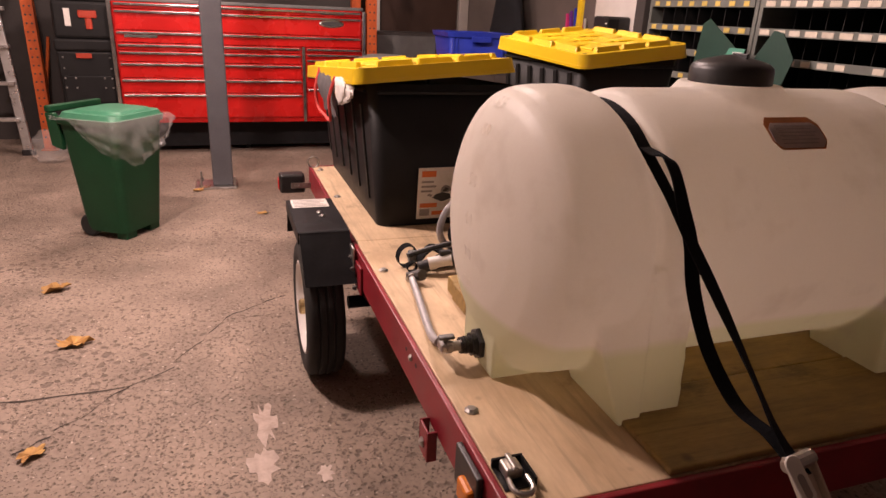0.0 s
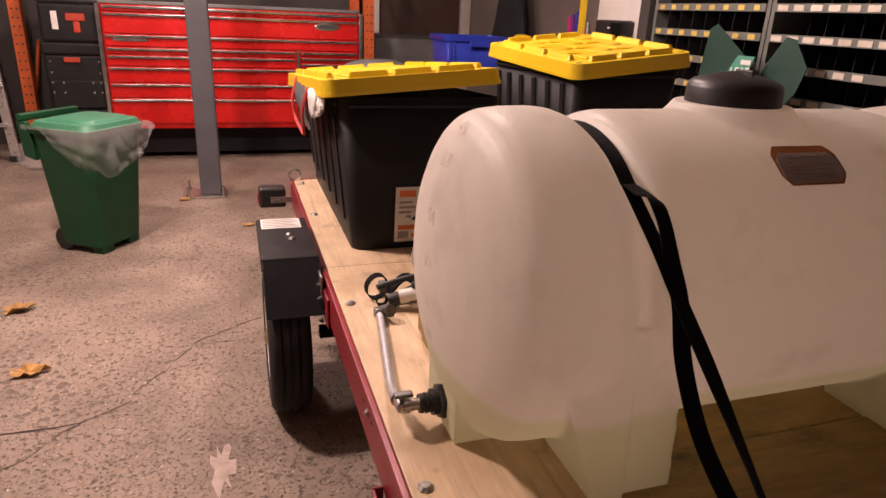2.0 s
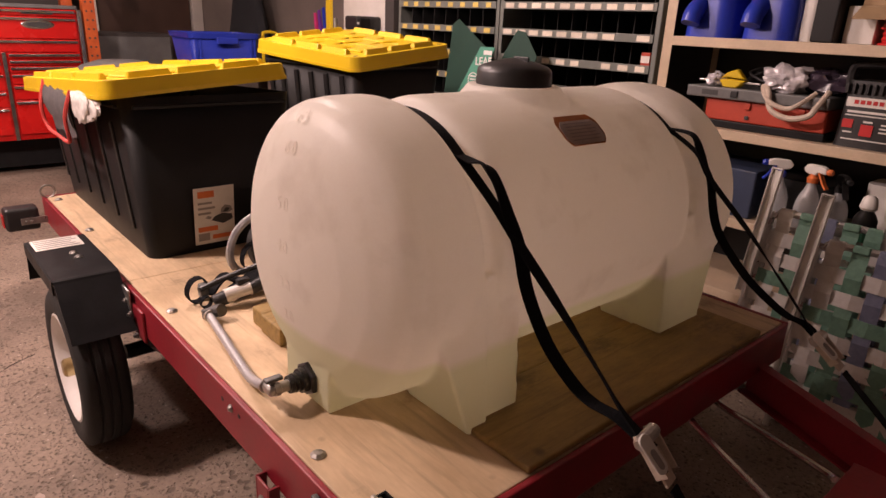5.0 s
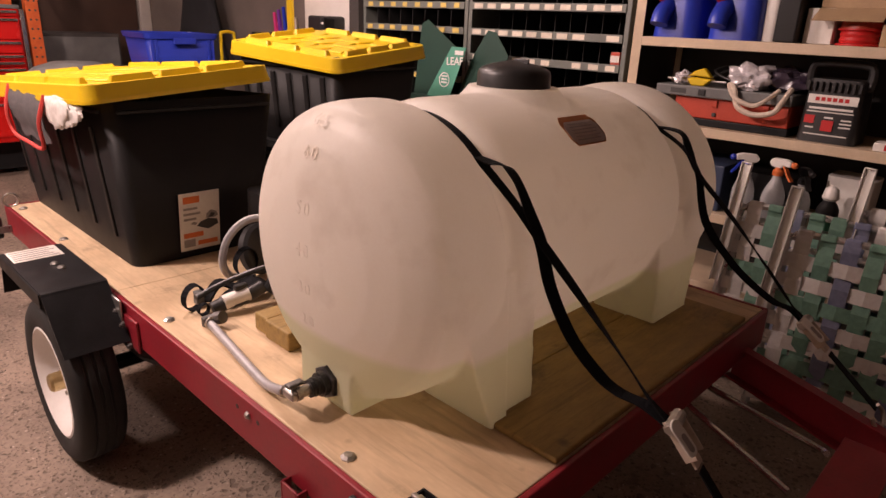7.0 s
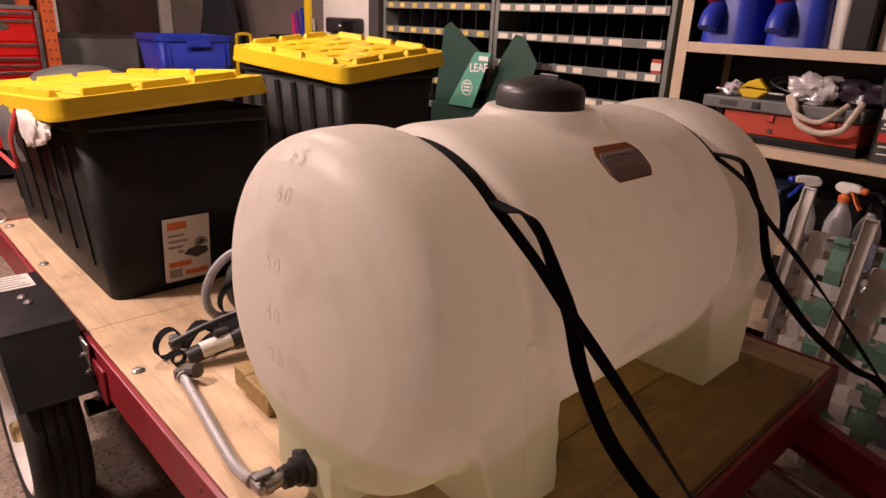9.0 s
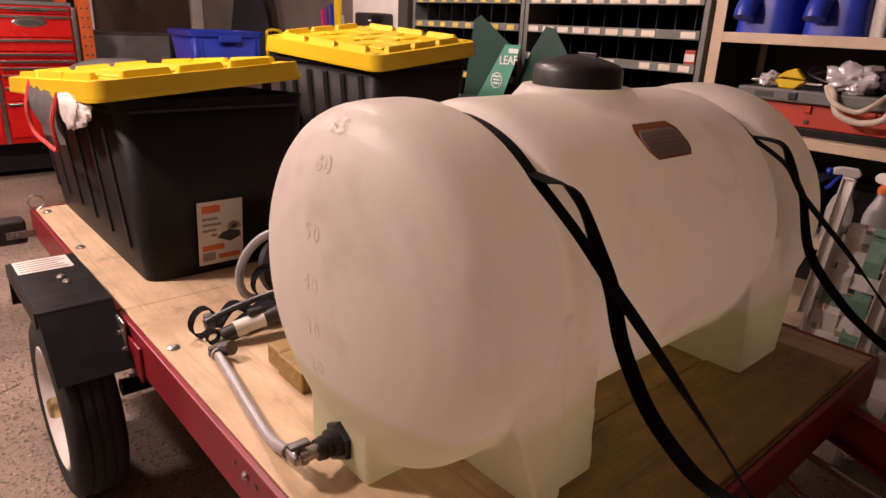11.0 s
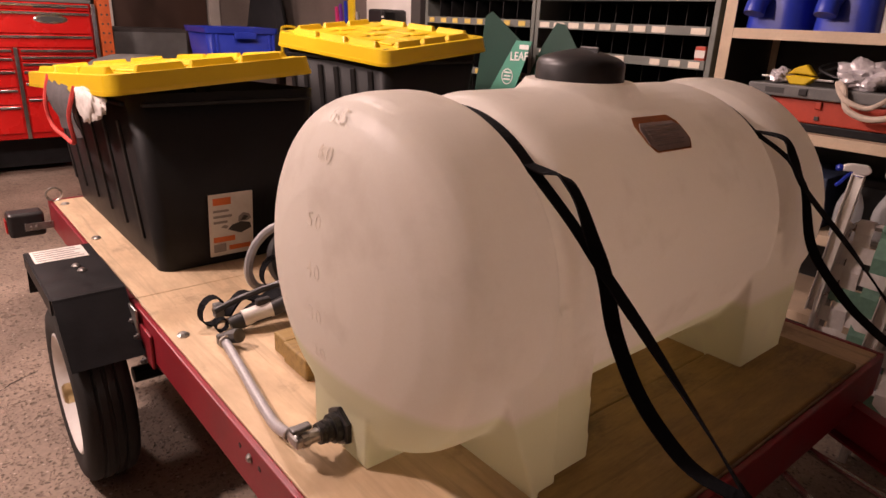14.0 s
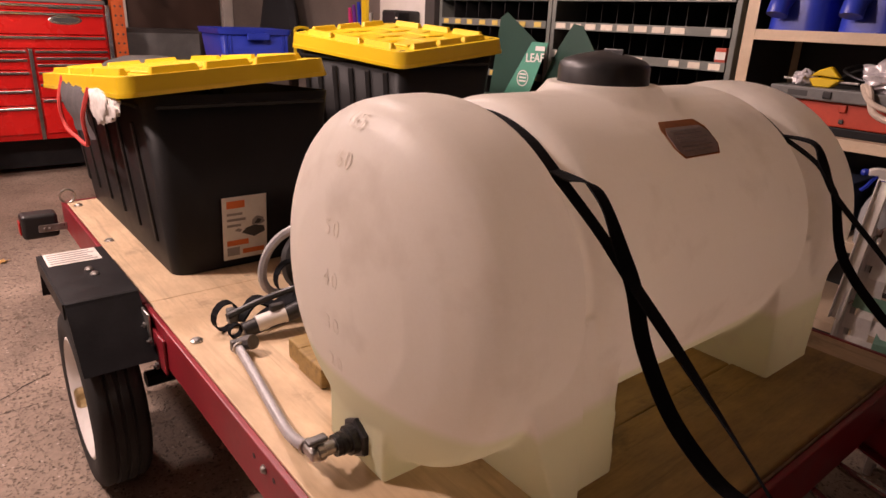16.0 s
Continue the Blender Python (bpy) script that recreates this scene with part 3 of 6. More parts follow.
part("badge_face", moved(E3, pose(0.545, -0.0225, 1.195, 90, 0, 0)), M["label_dark"], ch)
part("name_plate", box(-1.21, -0.95, -0.029, -0.0225, 1.028, 1.052, 0.002), M["chrome"], ch)
part("name_plate", box(0.44, 0.66, -0.029, -0.0225, 1.272, 1.290, 0.002), M["label_dark"], ch)
for cx in (CL + 0.12, -0.25, CR - 0.12):
    for cy in (0.30, 0.54):
        part("caster", join(moved(lathe([(0, -0.025), (0.065, -0.025), (0.075, -0.015), (0.075, 0.015), (0.065, 0.025), (0, 0.025)], 20), pose(cx, cy, 0.075, 0, 90, 0)),
                            box(cx - 0.045, cx + 0.045, cy - 0.04, cy + 0.04, 0.155, 0.2995), box(cx - 0.04, cx - 0.03, cy - 0.03, cy + 0.03, 0.06, 0.16), box(cx + 0.03, cx + 0.04, cy - 0.03, cy + 0.03, 0.06, 0.16)), M["black_metal"], ch)


# ---- pallet rack uprights ----
def rack_upright(x, y, label):
    r = thing("rack_upright", label, "rack upright", pose(x, y, 0), group="pallet rack uprights")
    for dy in (0.0, 0.75):
        part("post", join(box(-0.045, 0.045, dy, dy + 0.012, 0.008, 2.7), box(-0.045, -0.035, dy + 0.012, dy + 0.08, 0.008, 2.7), box(0.035, 0.045, dy + 0.012, dy + 0.08, 0.008, 2.7)), M["orange"], r)
        part("foot", box(-0.07, 0.07, dy - 0.02, dy + 0.10, 0, 0.0075), M["orange"], r)
        if dy == 0:
            for k in range(30):
                for sx in (-0.02, 0.02):
                    part("slot", lathe([(0, 0.001), (0.009, 0.001), (0.009, 0), (0, 0)], 8, pose(sx, -0.0005, 0.12 + k * 0.07, 90, 0, 0)), M["label_dark"], r)
    for z0 in (0.35, 1.35):
        b = box(-0.012, 0.012, 0, 1.1, -0.018, 0.018)
        part("brace", moved(b, Matrix.Translation((0, 0.06, z0)) @ pose(0, 0, 0, 48, 0, 0)), M["orange"], r)


rack_upright(-1.985, 6.36, "worn orange steel pallet rack upright frame")
rack_upright(0.925, 5.98, "orange steel pallet rack upright beside the chest")

# ---- aluminium ladder leaning by the rack ----
la = thing("ladder", "aluminium step ladder leaning beside the rack", "ladder", pose(-2.11, 6.17, 0))
for sx, tilt in ((0.0, -4.0), (-0.42, 0.0)):
    part("rail", moved(box(sx - 0.035, sx + 0.035, -0.02, 0.02, 0.035, 2.2, 0.004), pose(0, 0, 0, -6, tilt * 1.2, 0)), M["alu"], la)
    part("rubber_foot", moved(box(sx - 0.05, sx + 0.05, -0.03, 0.03, 0.0, 0.05, 0.006), pose(0, 0, 0, 0, 0, 0)), M["black"], la)
for k in range(6):
    part("rung", box(-0.40, -0.02, -0.045 + 0.03 * k, 0.02 + 0.03 * k, 0.3 + 0.3 * k, 0.33 + 0.3 * k, 0.004), M["alu"], la)

# ---- stacked black tool boxes ----
tb = thing("rolling_tool_box", "black plastic rolling tool box with metal corners", "tool box", pose(-1.53, 6.05, 0))
part("cart_body", box(-0.23, 0.23, 0.0, 0.42, 0.16, 0.46, 0.02), M["tote"], tb)
part("drawer_front", box(-0.20, 0.20, -0.015, -0.001, 0.47, 0.70, 0.01), M["tote"], tb)
part("box_body", box(-0.225, 0.225, 0.0, 0.42, 0.4605, 0.90, 0.018), M["tote"], tb)
part("lid", box(-0.235, 0.235, -0.012, 0.43, 0.9005, 1.0, 0.02), M["tote"], tb)
part("emblem", box(-0.075, 0.045, -0.02, -0.0125, 0.845, 0.885, 0.003), M["case_orange"], tb, "red emblem")
for sx in (-0.18, -0.10, 0.12, 0.18):
    for z in (0.60, 0.68, 0.76, 0.85):
        if abs(sx) > 0.15 or z < 0.7:
            part("rivet", lathe([(0, 0.005), (0.006, 0.004), (0.009, 0), (0, 0)], 8, pose(sx, -0.0155 if z < 0.7 else -0.0005, z, 90, 0, 0)), M["steel"], tb)
for sx in (-0.2, 0.2):
    part("wheel", moved(lathe([(0, -0.03), (0.08, -0.03), (0.09, 0), (0.08, 0.03), (0, 0.03)], 18), pose(sx, 0.3, 0.09, 0, 90, 0)), M["rubber"], tb)
    part("leg", box(sx - 0.025, sx + 0.025, 0.02, 0.07, 0.0, 0.165, 0.004), M["black"], tb)
t2 = thing("tool_case", "black plastic tool case with a red mark and a white tag", "tool case", pose(-1.50, 6.05, 1.0005))
part("case_body", box(-0.25, 0.25, 0.0, 0.38, 0.0, 0.30, 0.025), M["tote"], t2)
part("tag", box(-0.155, -0.11, -0.006, -0.0005, 0.1, 0.24, 0.001), M["paper"], t2)
part("red_mark", join(box(-0.05, 0.09, -0.006, -0.0005, 0.17, 0.23, 0.01), box(0.0, 0.05, -0.006, -0.0005, 0.08, 0.168, 0.01)), M["case_orange"], t2)
t3 = thing("tool_case", "black plastic tool case with a red mark and a white tag", "tool case", pose(-1.52, 6.06, 1.3015))
part("case_body", box(-0.24, 0.24, 0.0, 0.36, 0.0, 0.22, 0.02), M["black"], t3)
bag = bmesh.new()
bmesh.ops.create_icosphere(bag, subdivisions=4, radius=1.0)
for v in bag.verts:
    k = 1 + 0.18 * noise.noise(v.co * 2.6) + 0.1 * noise.noise(v.co * 6)
    v.co = Vector((v.co.x * 0.15 * k, v.co.y * 0.10 * k, max(-0.12, v.co.z * 0.15 * k) + 0.12))
tagged(part("plastic_bag", bag, M["film"], None, smooth=True, m=pose(-1.86, 5.85, 0.0)), "crumpled clear plastic bag on the floor", "plastic bag")

# ---- green wheeled bin ----
gb = thing("wheeled_bin", "small dark green wheeled bin with its lid shut", "waste bin", pose(-1.075, 3.84, 0, 0, 0, -34) @ Matrix.Diagonal((0.95, 0.95, 0.955, 1)))
part("body", tapered(0, 0, 0.045, 0.72, 0.30, 0.34, 0.40, 0.43, 0.05, 5), M["green_bin"], gb, smooth=True)
part("rim", tapered(0, 0, 0.70, 0.735, 0.43, 0.46, 0.44, 0.47, 0.06, 5), M["green_bin"], gb, smooth=True)
part("lid", join(tapered(0.01, 0, 0.7355, 0.765, 0.43, 0.45, 0.40, 0.42, 0.07, 5), tapered(0.02, 0, 0.7655, 0.78, 0.33, 0.35, 0.30, 0.32, 0.06, 5)), M["green_lid"], gb, "faded lighter green lid", smooth=True)
part("handle", box(-0.285, -0.245, -0.205, 0.205, 0.755, 0.795, 0.010, 3), M["green_bin"], gb)
part("handle_panel", box(-0.262, -0.248, -0.195, 0.195, 0.55, 0.665, 0.006), M["green_bin"], gb)
for ya, yb in ((-0.205, -0.172), (0.172, 0.205)):
    part("handle_web", moved(plate([(-0.19, 0.54), (-0.268, 0.56), (-0.285, 0.754), (-0.225, 0.754), (-0.19, 0.66)], yb - ya, None, 0.004), Matrix(((1, 0, 0, 0), (0, 0, 1, ya), (0, 1, 0, 0), (0, 0, 0, 1)))), M["green_bin"], gb)
for sy in (-0.15, 0.15):
    part("wheel", moved(lathe([(0, -0.02), (0.06, -0.02), (0.07, -0.01), (0.07, 0.01), (0.06, 0.02), (0, 0.02)], 18), pose(-0.12, sy, 0.07, 90, 0, 0)), M["rubber"], gb)
part("axle", moved(lathe([(0, -0.16), (0.008, -0.16), (0.008, 0.16), (0, 0.16)], 8), pose(-0.12, 0, 0.07, 90, 0, 0)), M["steel"], gb)
for ya, yb in ((-0.15, -0.06), (0.06, 0.15)):
    part("foot", box(0.06, 0.14, ya, yb, 0.0, 0.06, 0.008), M["green_bin"], gb)
# clear liner bunched over the rim, hanging low on the opening side
lb = bmesh.new()
n = 96
rings = []
for j in range(15):
    s = j / 14
    row = []
    for i in range(n):
        a = 2 * math.pi * i / n
        front = max(0.0, math.cos(a + 0.35))
        drop = 0.02 + 0.22 * front ** 1.5 * (1 + 0.30 * noise.noise(Vector((math.cos(a) * 3, math.sin(a) * 3, 1))))
        fold = math.sin(a * 23 + 5 * noise.noise(Vector((math.cos(a) * 2, math.sin(a) * 2, s * 2))))
        flare = 0.010 + front * (0.045 * math.sin(math.pi * s ** 0.7) + 0.055 * s) + (0.004 + 0.013 * s * front) * fold
        flare += 0.03 * noise.noise(Vector((math.cos(a) * 6, math.sin(a) * 6, s * 4))) * (0.15 + s) * (0.2 + front)
        kx, ky = math.cos(a), math.sin(a)
        q = max(abs(kx) / 0.222, abs(ky) / 0.237)
        row.append(lb.verts.new((kx / q + flare * kx, ky / q + flare * ky, 0.745 - drop * s + 0.012 * fold * s * front)))
    rings.append(row)
for a, b in zip(rings, rings[1:]):
    for i in range(n):
        lb.faces.new((a[i], a[(i + 1) % n], b[(i + 1) % n], b[i]))
part("liner", lb, M["film"], gb, "clear plastic liner folded over the rim", smooth=True)

# ---- the trailer ----
tr = thing("utility_trailer", "red steel flatbed utility trailer with a plywood deck", "trailer", pose(0, 0, 0))
TX0, TX1, TY0, TY1 = -0.042, 1.43, 0.475, 3.12
part("deck_board", box(TX0 + 0.012, TX1 - 0.012, TY0 + 0.012, 1.8995, DECK - 0.018, DECK, 0.003), M["ply"], tr, "worn pale plywood deck sheet")
part("deck_board", box(TX0 + 0.012, TX1 - 0.012, 1.9005, TY1 - 0.012, DECK - 0.018, DECK, 0.003), M["ply"], tr, "worn pale plywood deck sheet")


def channel(x0, x1, y0, y1, inward, name):
    """A folded steel rail: upright web with a lower lip."""
    b = box(x0, x1, y0, y1, DECK - 0.115, DECK + 0.001, 0.003)
    return part(name, b, M["red_frame"], tr)


channel(TX0 - 0.005, TX0 + 0.010, TY0, 1.895, 1, "side_rail")
channel(TX0 - 0.005, TX0 + 0.010, 1.905, TY1, 1, "side_rail")
channel(TX1 - 0.010, TX1 + 0.005, TY0, 1.895, -1, "side_rail")
channel(TX1 - 0.010, TX1 + 0.005, 1.905, TY1, -1, "side_rail")
channel(TX0 + 0.0105, TX1 - 0.0105, TY0 - 0.005, TY0 + 0.010, 1, "front_rail")
channel(TX0 + 0.0105, TX1 - 0.0105, TY1 - 0.010, TY1 + 0.005, 1, "rear_rail")
for cy in (1.0, 1.86, 1.94, 2.6):
    part("cross_member", box(TX0 + 0.011, TX1 - 0.011, cy - 0.025, cy + 0.025, DECK - 0.10, DECK - 0.0185, 0.003), M["red_frame"], tr)
for by in (0.786, 1.6, 2.5, 3.02):
    bolt(tr, pose(0.0, by, DECK), 0.016, name="deck_bolt")
    bolt(tr, pose(TX1 - 0.05, by, DECK), 0.016, name="deck_bolt")
for by in (1.05, 1.091, 1.14):
    if by == 1.091:
        bolt(tr, pose(TX0 - 0.005, by, DECK - 0.034, 0, -90, 0), 0.010, name="rail_bolt")
    else:
        part("bolt_hole", lathe([(0, 0.001), (0.006, 0.001), (0.006, 0), (0, 0)], 10, pose(TX0 - 0.0052, by, DECK - 0.034, 0, -90, 0)), M["label_dark"], tr)
# stake pocket under the rail
part("stake_pocket", join(box(TX0 - 0.030, TX0 - 0.0055, 0.862, 0.868, DECK - 0.18, DECK - 0.10, 0.002), box(TX0 - 0.030, TX0 - 0.024, 0.8685, 0.92, DECK - 0.18, DECK - 0.10, 0.002),
                          box(TX0 - 0.030, TX0 - 0.0055, 0.9205, 0.926, DECK - 0.18, DECK - 0.10, 0.002)), M["red_frame"], tr)
bolt(tr, pose(TX0 - 0.0302, 0.895, DECK - 0.145, 0, -90, 0), 0.013, name="pocket_bolt")
# hinge plates where the bed folds
part("hinge_plate", box(TX0 - 0.014, TX0 - 0.0055, 1.70, 1.80, DECK - 0.13, DECK - 0.03, 0.003), M["red_frame"], tr)
part("hinge_plate", box(TX0 - 0.022, TX0 - 0.0145, 1.79, 1.89, DECK - 0.06, DECK + 0.012, 0.003), M["steel"], tr)
for hy, hz in ((1.73, -0.11), (1.77, -0.055), (1.82, -0.03), (1.865, -0.002), (1.84, -0.10)):
    part("hinge_bolt", lathe([(0, 0.014), (0.005, 0.013), (0.006, 0.007), (0.010, 0.007), (0.010, 0), (0, 0)], 8, pose(TX0 - 0.0225, hy, DECK + hz, 0, -90, 0)), M["dull_steel"], tr)

# axle, springs and wheels
AY, AR = 1.962, 0.263
part("axle", moved(lathe([(0, -0.02), (0.025, -0.02), (0.025, 1.43), (0, 1.43)], 12), pose(TX0 + 0.01, AY, AR, 0, 90, 0)), M["black_metal"], tr)
for sx in (TX0 + 0.06, TX1 - 0.06):
    part("leaf_spring", tube([(sx, AY - 0.34, DECK - 0.15), (sx, AY - 0.15, AR + 0.06), (sx, AY, AR + 0.035), (sx, AY + 0.15, AR + 0.06), (sx, AY + 0.34, DECK - 0.15)], 0.018, 6, 5), M["black_metal"], tr)
    for sy in (-0.34, 0.34):
        part("spring_hanger", box(sx - 0.02, sx + 0.02, AY + sy - 0.02, AY + sy + 0.02, DECK - 0.17, DECK - 0.0185, 0.003), M["black_metal"], tr)
TYRE = [(0.150, -0.050), (0.162, -0.062), (0.195, -0.0715), (0.225, -0.068), (0.240, -0.058), (0.2450, -0.048), (0.2450, -0.032), (0.240, -0.029), (0.240, -0.025), (0.2470, -0.022),
        (0.2475, -0.006), (0.242, -0.004), (0.242, 0.004), (0.2475, 0.006), (0.2470, 0.022), (0.240, 0.025), (0.240, 0.029), (0.2450, 0.032), (0.2450, 0.048), (0.240, 0.058), (0.225, 0.068), (0.195, 0.0715), (0.162, 0.062), (0.150, 0.050)]
RIM = [(0, 0.004), (0.045, 0.004), (0.05, -0.006), (0.085, -0.010), (0.115, -0.004), (0.136, 0.024), (0.146, 0.052), (0.162, 0.066), (0.168, 0.064), (0.160, 0.056), (0.145, 0.02), (0.145, -0.06), (0.0, -0.06)]


def wheel(x, flip):
    m = pose(x, AY, AR, 0, -90 if not flip else 90, 0) @ Matrix.Diagonal((1.062, 1.062, 0.97, 1))
    w = part("wheel", moved(lathe(RIM, 40), m), M["white_rim"], tr, "white painted steel wheel", smooth=True)
    part("tyre", moved(lathe(TYRE, 56), m), M["rubber"], w, "black treaded tyre", smooth=True)
    part("hub_cap", moved(lathe([(0, 0.075), (0.022, 0.074), (0.028, 0.066), (0.028, 0.03), (0.034, 0.03), (0.034, 0.0), (0, 0.0)], 20), m), M["brass"], w, "brass-coloured hub cap")
    for k in range(5):
        a = 2 * math.pi * k / 5 + 0.3
        part("wheel_nut", moved(lathe([(0, 0.03), (0.008, 0.029), (0.010, 0.012), (0.010, 0.0), (0, 0)], 6), m @ pose(0.062 * math.cos(a), 0.062 * math.sin(a), -0.002)), M["steel"], w)


wheel(-0.168, False)
wheel(TX1 + 0.097, True)


def fender(x0, x1, outer):
    """A folded box mudguard: flat top, sloping front and rear skirts and an outer return lip."""
    zt, zb, y0, y1 = 0.585, 0.433, 1.885, 2.315
    outside = [(y0 - 0.138, zb), (y0 - 0.006, zt - 0.009), (y0 - 0.001, zt - 0.002), (y0 + 0.008, zt), (y1 - 0.006, zt), (y1, zt - 0.006), (y1 + 0.05, zb)]
    inside = [(y1 + 0.045, zb), (y1 - 0.006, zt - 0.005), (y0 + 0.006, zt - 0.005), (y0 - 0.132, zb)]
    bm = moved(plate(outside + inside, x1 - x0), Matrix.Translation((x0, 0, 0)) @ Matrix(((0, 0, 1, 0), (1, 0, 0, 0), (0, 1, 0, 0), (0, 0, 0, 1))))
    cut = [v for v in bm.faces if len(v.verts) > 4]
    bmesh.ops.triangulate(bm, faces=cut)
    lip = box(outer - 0.0045, outer - 0.0005, y0 + 0.004, y1 - 0.002, zt - 0.045, zt - 0.002)
    inner = -1 if outer == x0 else 1
    xi = x1 if outer == x0 else x0
    web = plate([(y0 + 0.002, zt - 0.002), (y0 - 0.135, zb), (y0 - 0.127, zb), (y0 + 0.06, zt - 0.05), (y1 - 0.06, zt - 0.05), (y1 + 0.038, zb), (y1 + 0.046, zb), (y1 - 0.002, zt - 0.002)], 0.003)
    web = moved(web, Matrix.Translation((xi, 0, 0)) @ Matrix(((0, 0, -1, 0), (1, 0, 0, 0), (0, 1, 0, 0), (0, 0, 0, 1))))
    f = part("fender", join(bm, lip, web), M["black_metal"], tr, "black box mudguard with a white label")
    return f


fe = fender(-0.237, -0.058, -0.237)
fender(TX1 + 0.012, TX1 + 0.193, TX1 + 0.193)
for fx, fy in ((-0.128, 2.066), (-0.134, 2.112)):
    bolt(fe, pose(fx, fy, 0.585), 0.013)
part("label", box(-0.226, -0.082, 2.19, 2.305, 0.5852, 0.5862), M["paper"], fe, "white printed label")
for k in range(5):
    part("print_line", box(-0.219, -0.092 - 0.01 * (k % 3), 2.203 + 0.02 * k, 2.211 + 0.02 * k, 0.5863, 0.5867), M["label_grey"], fe)
part("fender_bracket", box(-0.064, TX0 - 0.0055, 1.80, 2.00, 0.43, 0.47, 0.003), M["black_metal"], tr)

# rear lamp, tie ring, front corner hardware
tl = part("tail_lamp", box(-0.205, -0.075, TY1 - 0.06, TY1 + 0.03, DECK - 0.13, DECK - 0.03, 0.014, 3), M["black"], tr, "black tail lamp housing")
part("lens", box(-0.196, -0.085, TY1 + 0.0305, TY1 + 0.045, DECK - 0.12, DECK - 0.04, 0.006), M["red_plastic"], tl, "red lens")
part("side_lens", box(-0.211, -0.2055, TY1 - 0.03, TY1 + 0.02, DECK - 0.115, DECK - 0.06, 0.002), M["red_plastic"], tl)
part("bracket", box(-0.15, TX0 - 0.0055, TY1 - 0.075, TY1 - 0.068, DECK - 0.10, DECK - 0.07, 0.002), M["steel"], tl)
for sx in (-0.13, -0.11):
    bolt(tl, pose(sx, TY1 - 0.0755, DECK - 0.085, 90, 0, 0), 0.006)
part("tie_ring", tube([(-0.025 + 0.028 * math.cos(a), TY1 - 0.03, DECK + 0.028 + 0.028 * math.sin(a)) for a in [2 * math.pi * k / 14 for k in range(15)]], 0.005, 8, 0, True), M["steel"], tr, "steel tie-down ring")
part("side_marker", box(TX0 - 0.035, TX0 - 0.0055, 0.60, 0.66, DECK - 0.10, DECK - 0.05, 0.008), M["amber"], tr, "amber side marker lamp")
part("marker_base", box(TX0 - 0.02, TX0 - 0.0055, 0.59, 0.71, DECK - 0.105, DECK - 0.012, 0.004), M["black"], tr)
part("latch_plate", join(box(TX0 + 0.012, TX0 + 0.074, 0.600, 0.605, DECK + 0.0005, DECK + 0.020), box(TX0 + 0.069, TX0 + 0.074, 0.535, 0.5998, DECK + 0.0005, DECK + 0.020), box(TX0 + 0.012, TX0 + 0.0688, 0.535, 0.5998, DECK + 0.0005, DECK + 0.003)), M["black_metal"], tr)
part("latch_block", join(box(-0.020, 0.014, 0.556, 0.594, DECK + 0.0035, DECK + 0.026, 0.004), box(-0.008, 0.003, 0.552, 0.598, DECK + 0.0262, DECK + 0.034, 0.003)), M["steel"], tr, "steel latch block")
part("latch_ring", tube([(-0.020, 0.548, DECK + 0.016), (-0.021, 0.522, DECK + 0.014), (-0.010, 0.508, DECK + 0.013), (0.006, 0.508, DECK + 0.013), (0.017, 0.522, DECK + 0.014), (0.016, 0.548, DECK + 0.016)], 0.0055, 8, 4), M["steel"], tr, "steel D-ring", smooth=True)
# tongue: two converging beams to the coupler
for sx, dx in ((0.12, 1), (1.30, -1)):
    a, b = Vector((sx, TY0 + 0.03, DECK - 0.14)), Vector((0.70 - dx * 0.03, -0.75, DECK - 0.14))
    d = (b - a)
    m = Matrix.Translation(a) @ d.to_track_quat("Y", "Z").to_matrix().to_4x4()
    part("tongue_beam", moved(join(box(-0.004, 0.004, 0, d.length, -0.05, 0.05, 0.002), box(-0.03 if dx > 0 else -0.004, 0.004 if dx > 0 else 0.03, 0, d.length, 0.0505, 0.057), box(-0.03 if dx > 0 else -0.004, 0.004 if dx > 0 else 0.03, 0, d.length, -0.057, -0.0505)), m), M["red_frame"], tr)
part("coupler", join(box(0.64, 0.76, -0.95, -0.70, DECK - 0.19, DECK - 0.09, 0.01), moved(lathe([(0, 0.06), (0.05, 0.05), (0.06, 0.0), (0.06, -0.04), (0, -0.04)], 16), pose(0.70, -0.98, DECK - 0.13))), M["steel"], tr)
part("tongue_plate", box(0.42, 0.98, 0.02, 0.13, DECK - 0.085, DECK - 0.078, 0.002), M["red_frame"], tr)
part("support_leg", join(moved(lathe([(0, 0), (0.028, 0), (0.028, 0.42), (0, 0.42)], 12), pose(0.70, -0.55, 0.012)), box(0.63, 0.77, -0.62, -0.48, 0.0, 0.012)), M["steel"], tr)
# chromed safety-chain bar folded under the front rail
part("prop_bar", tube([(0.90, 0.47, DECK - 0.125), (0.93, 0.495, DECK - 0.125), (1.04, 0.49, DECK - 0.125), (1.03, 0.45, DECK - 0.125), (0.97, 0.20, DECK - 0.125), (0.945, 0.15, DECK - 0.12)], 0.009, 8, 4), M["chrome"], tr, "bent bright steel bar")
part("prop_bar", tube([(0.90, 0.47, DECK - 0.125), (0.86, 0.40, DECK - 0.125), (0.735, 0.17, DECK - 0.125)], 0.009, 8, 3), M["chrome"], tr, "bent bright steel bar")

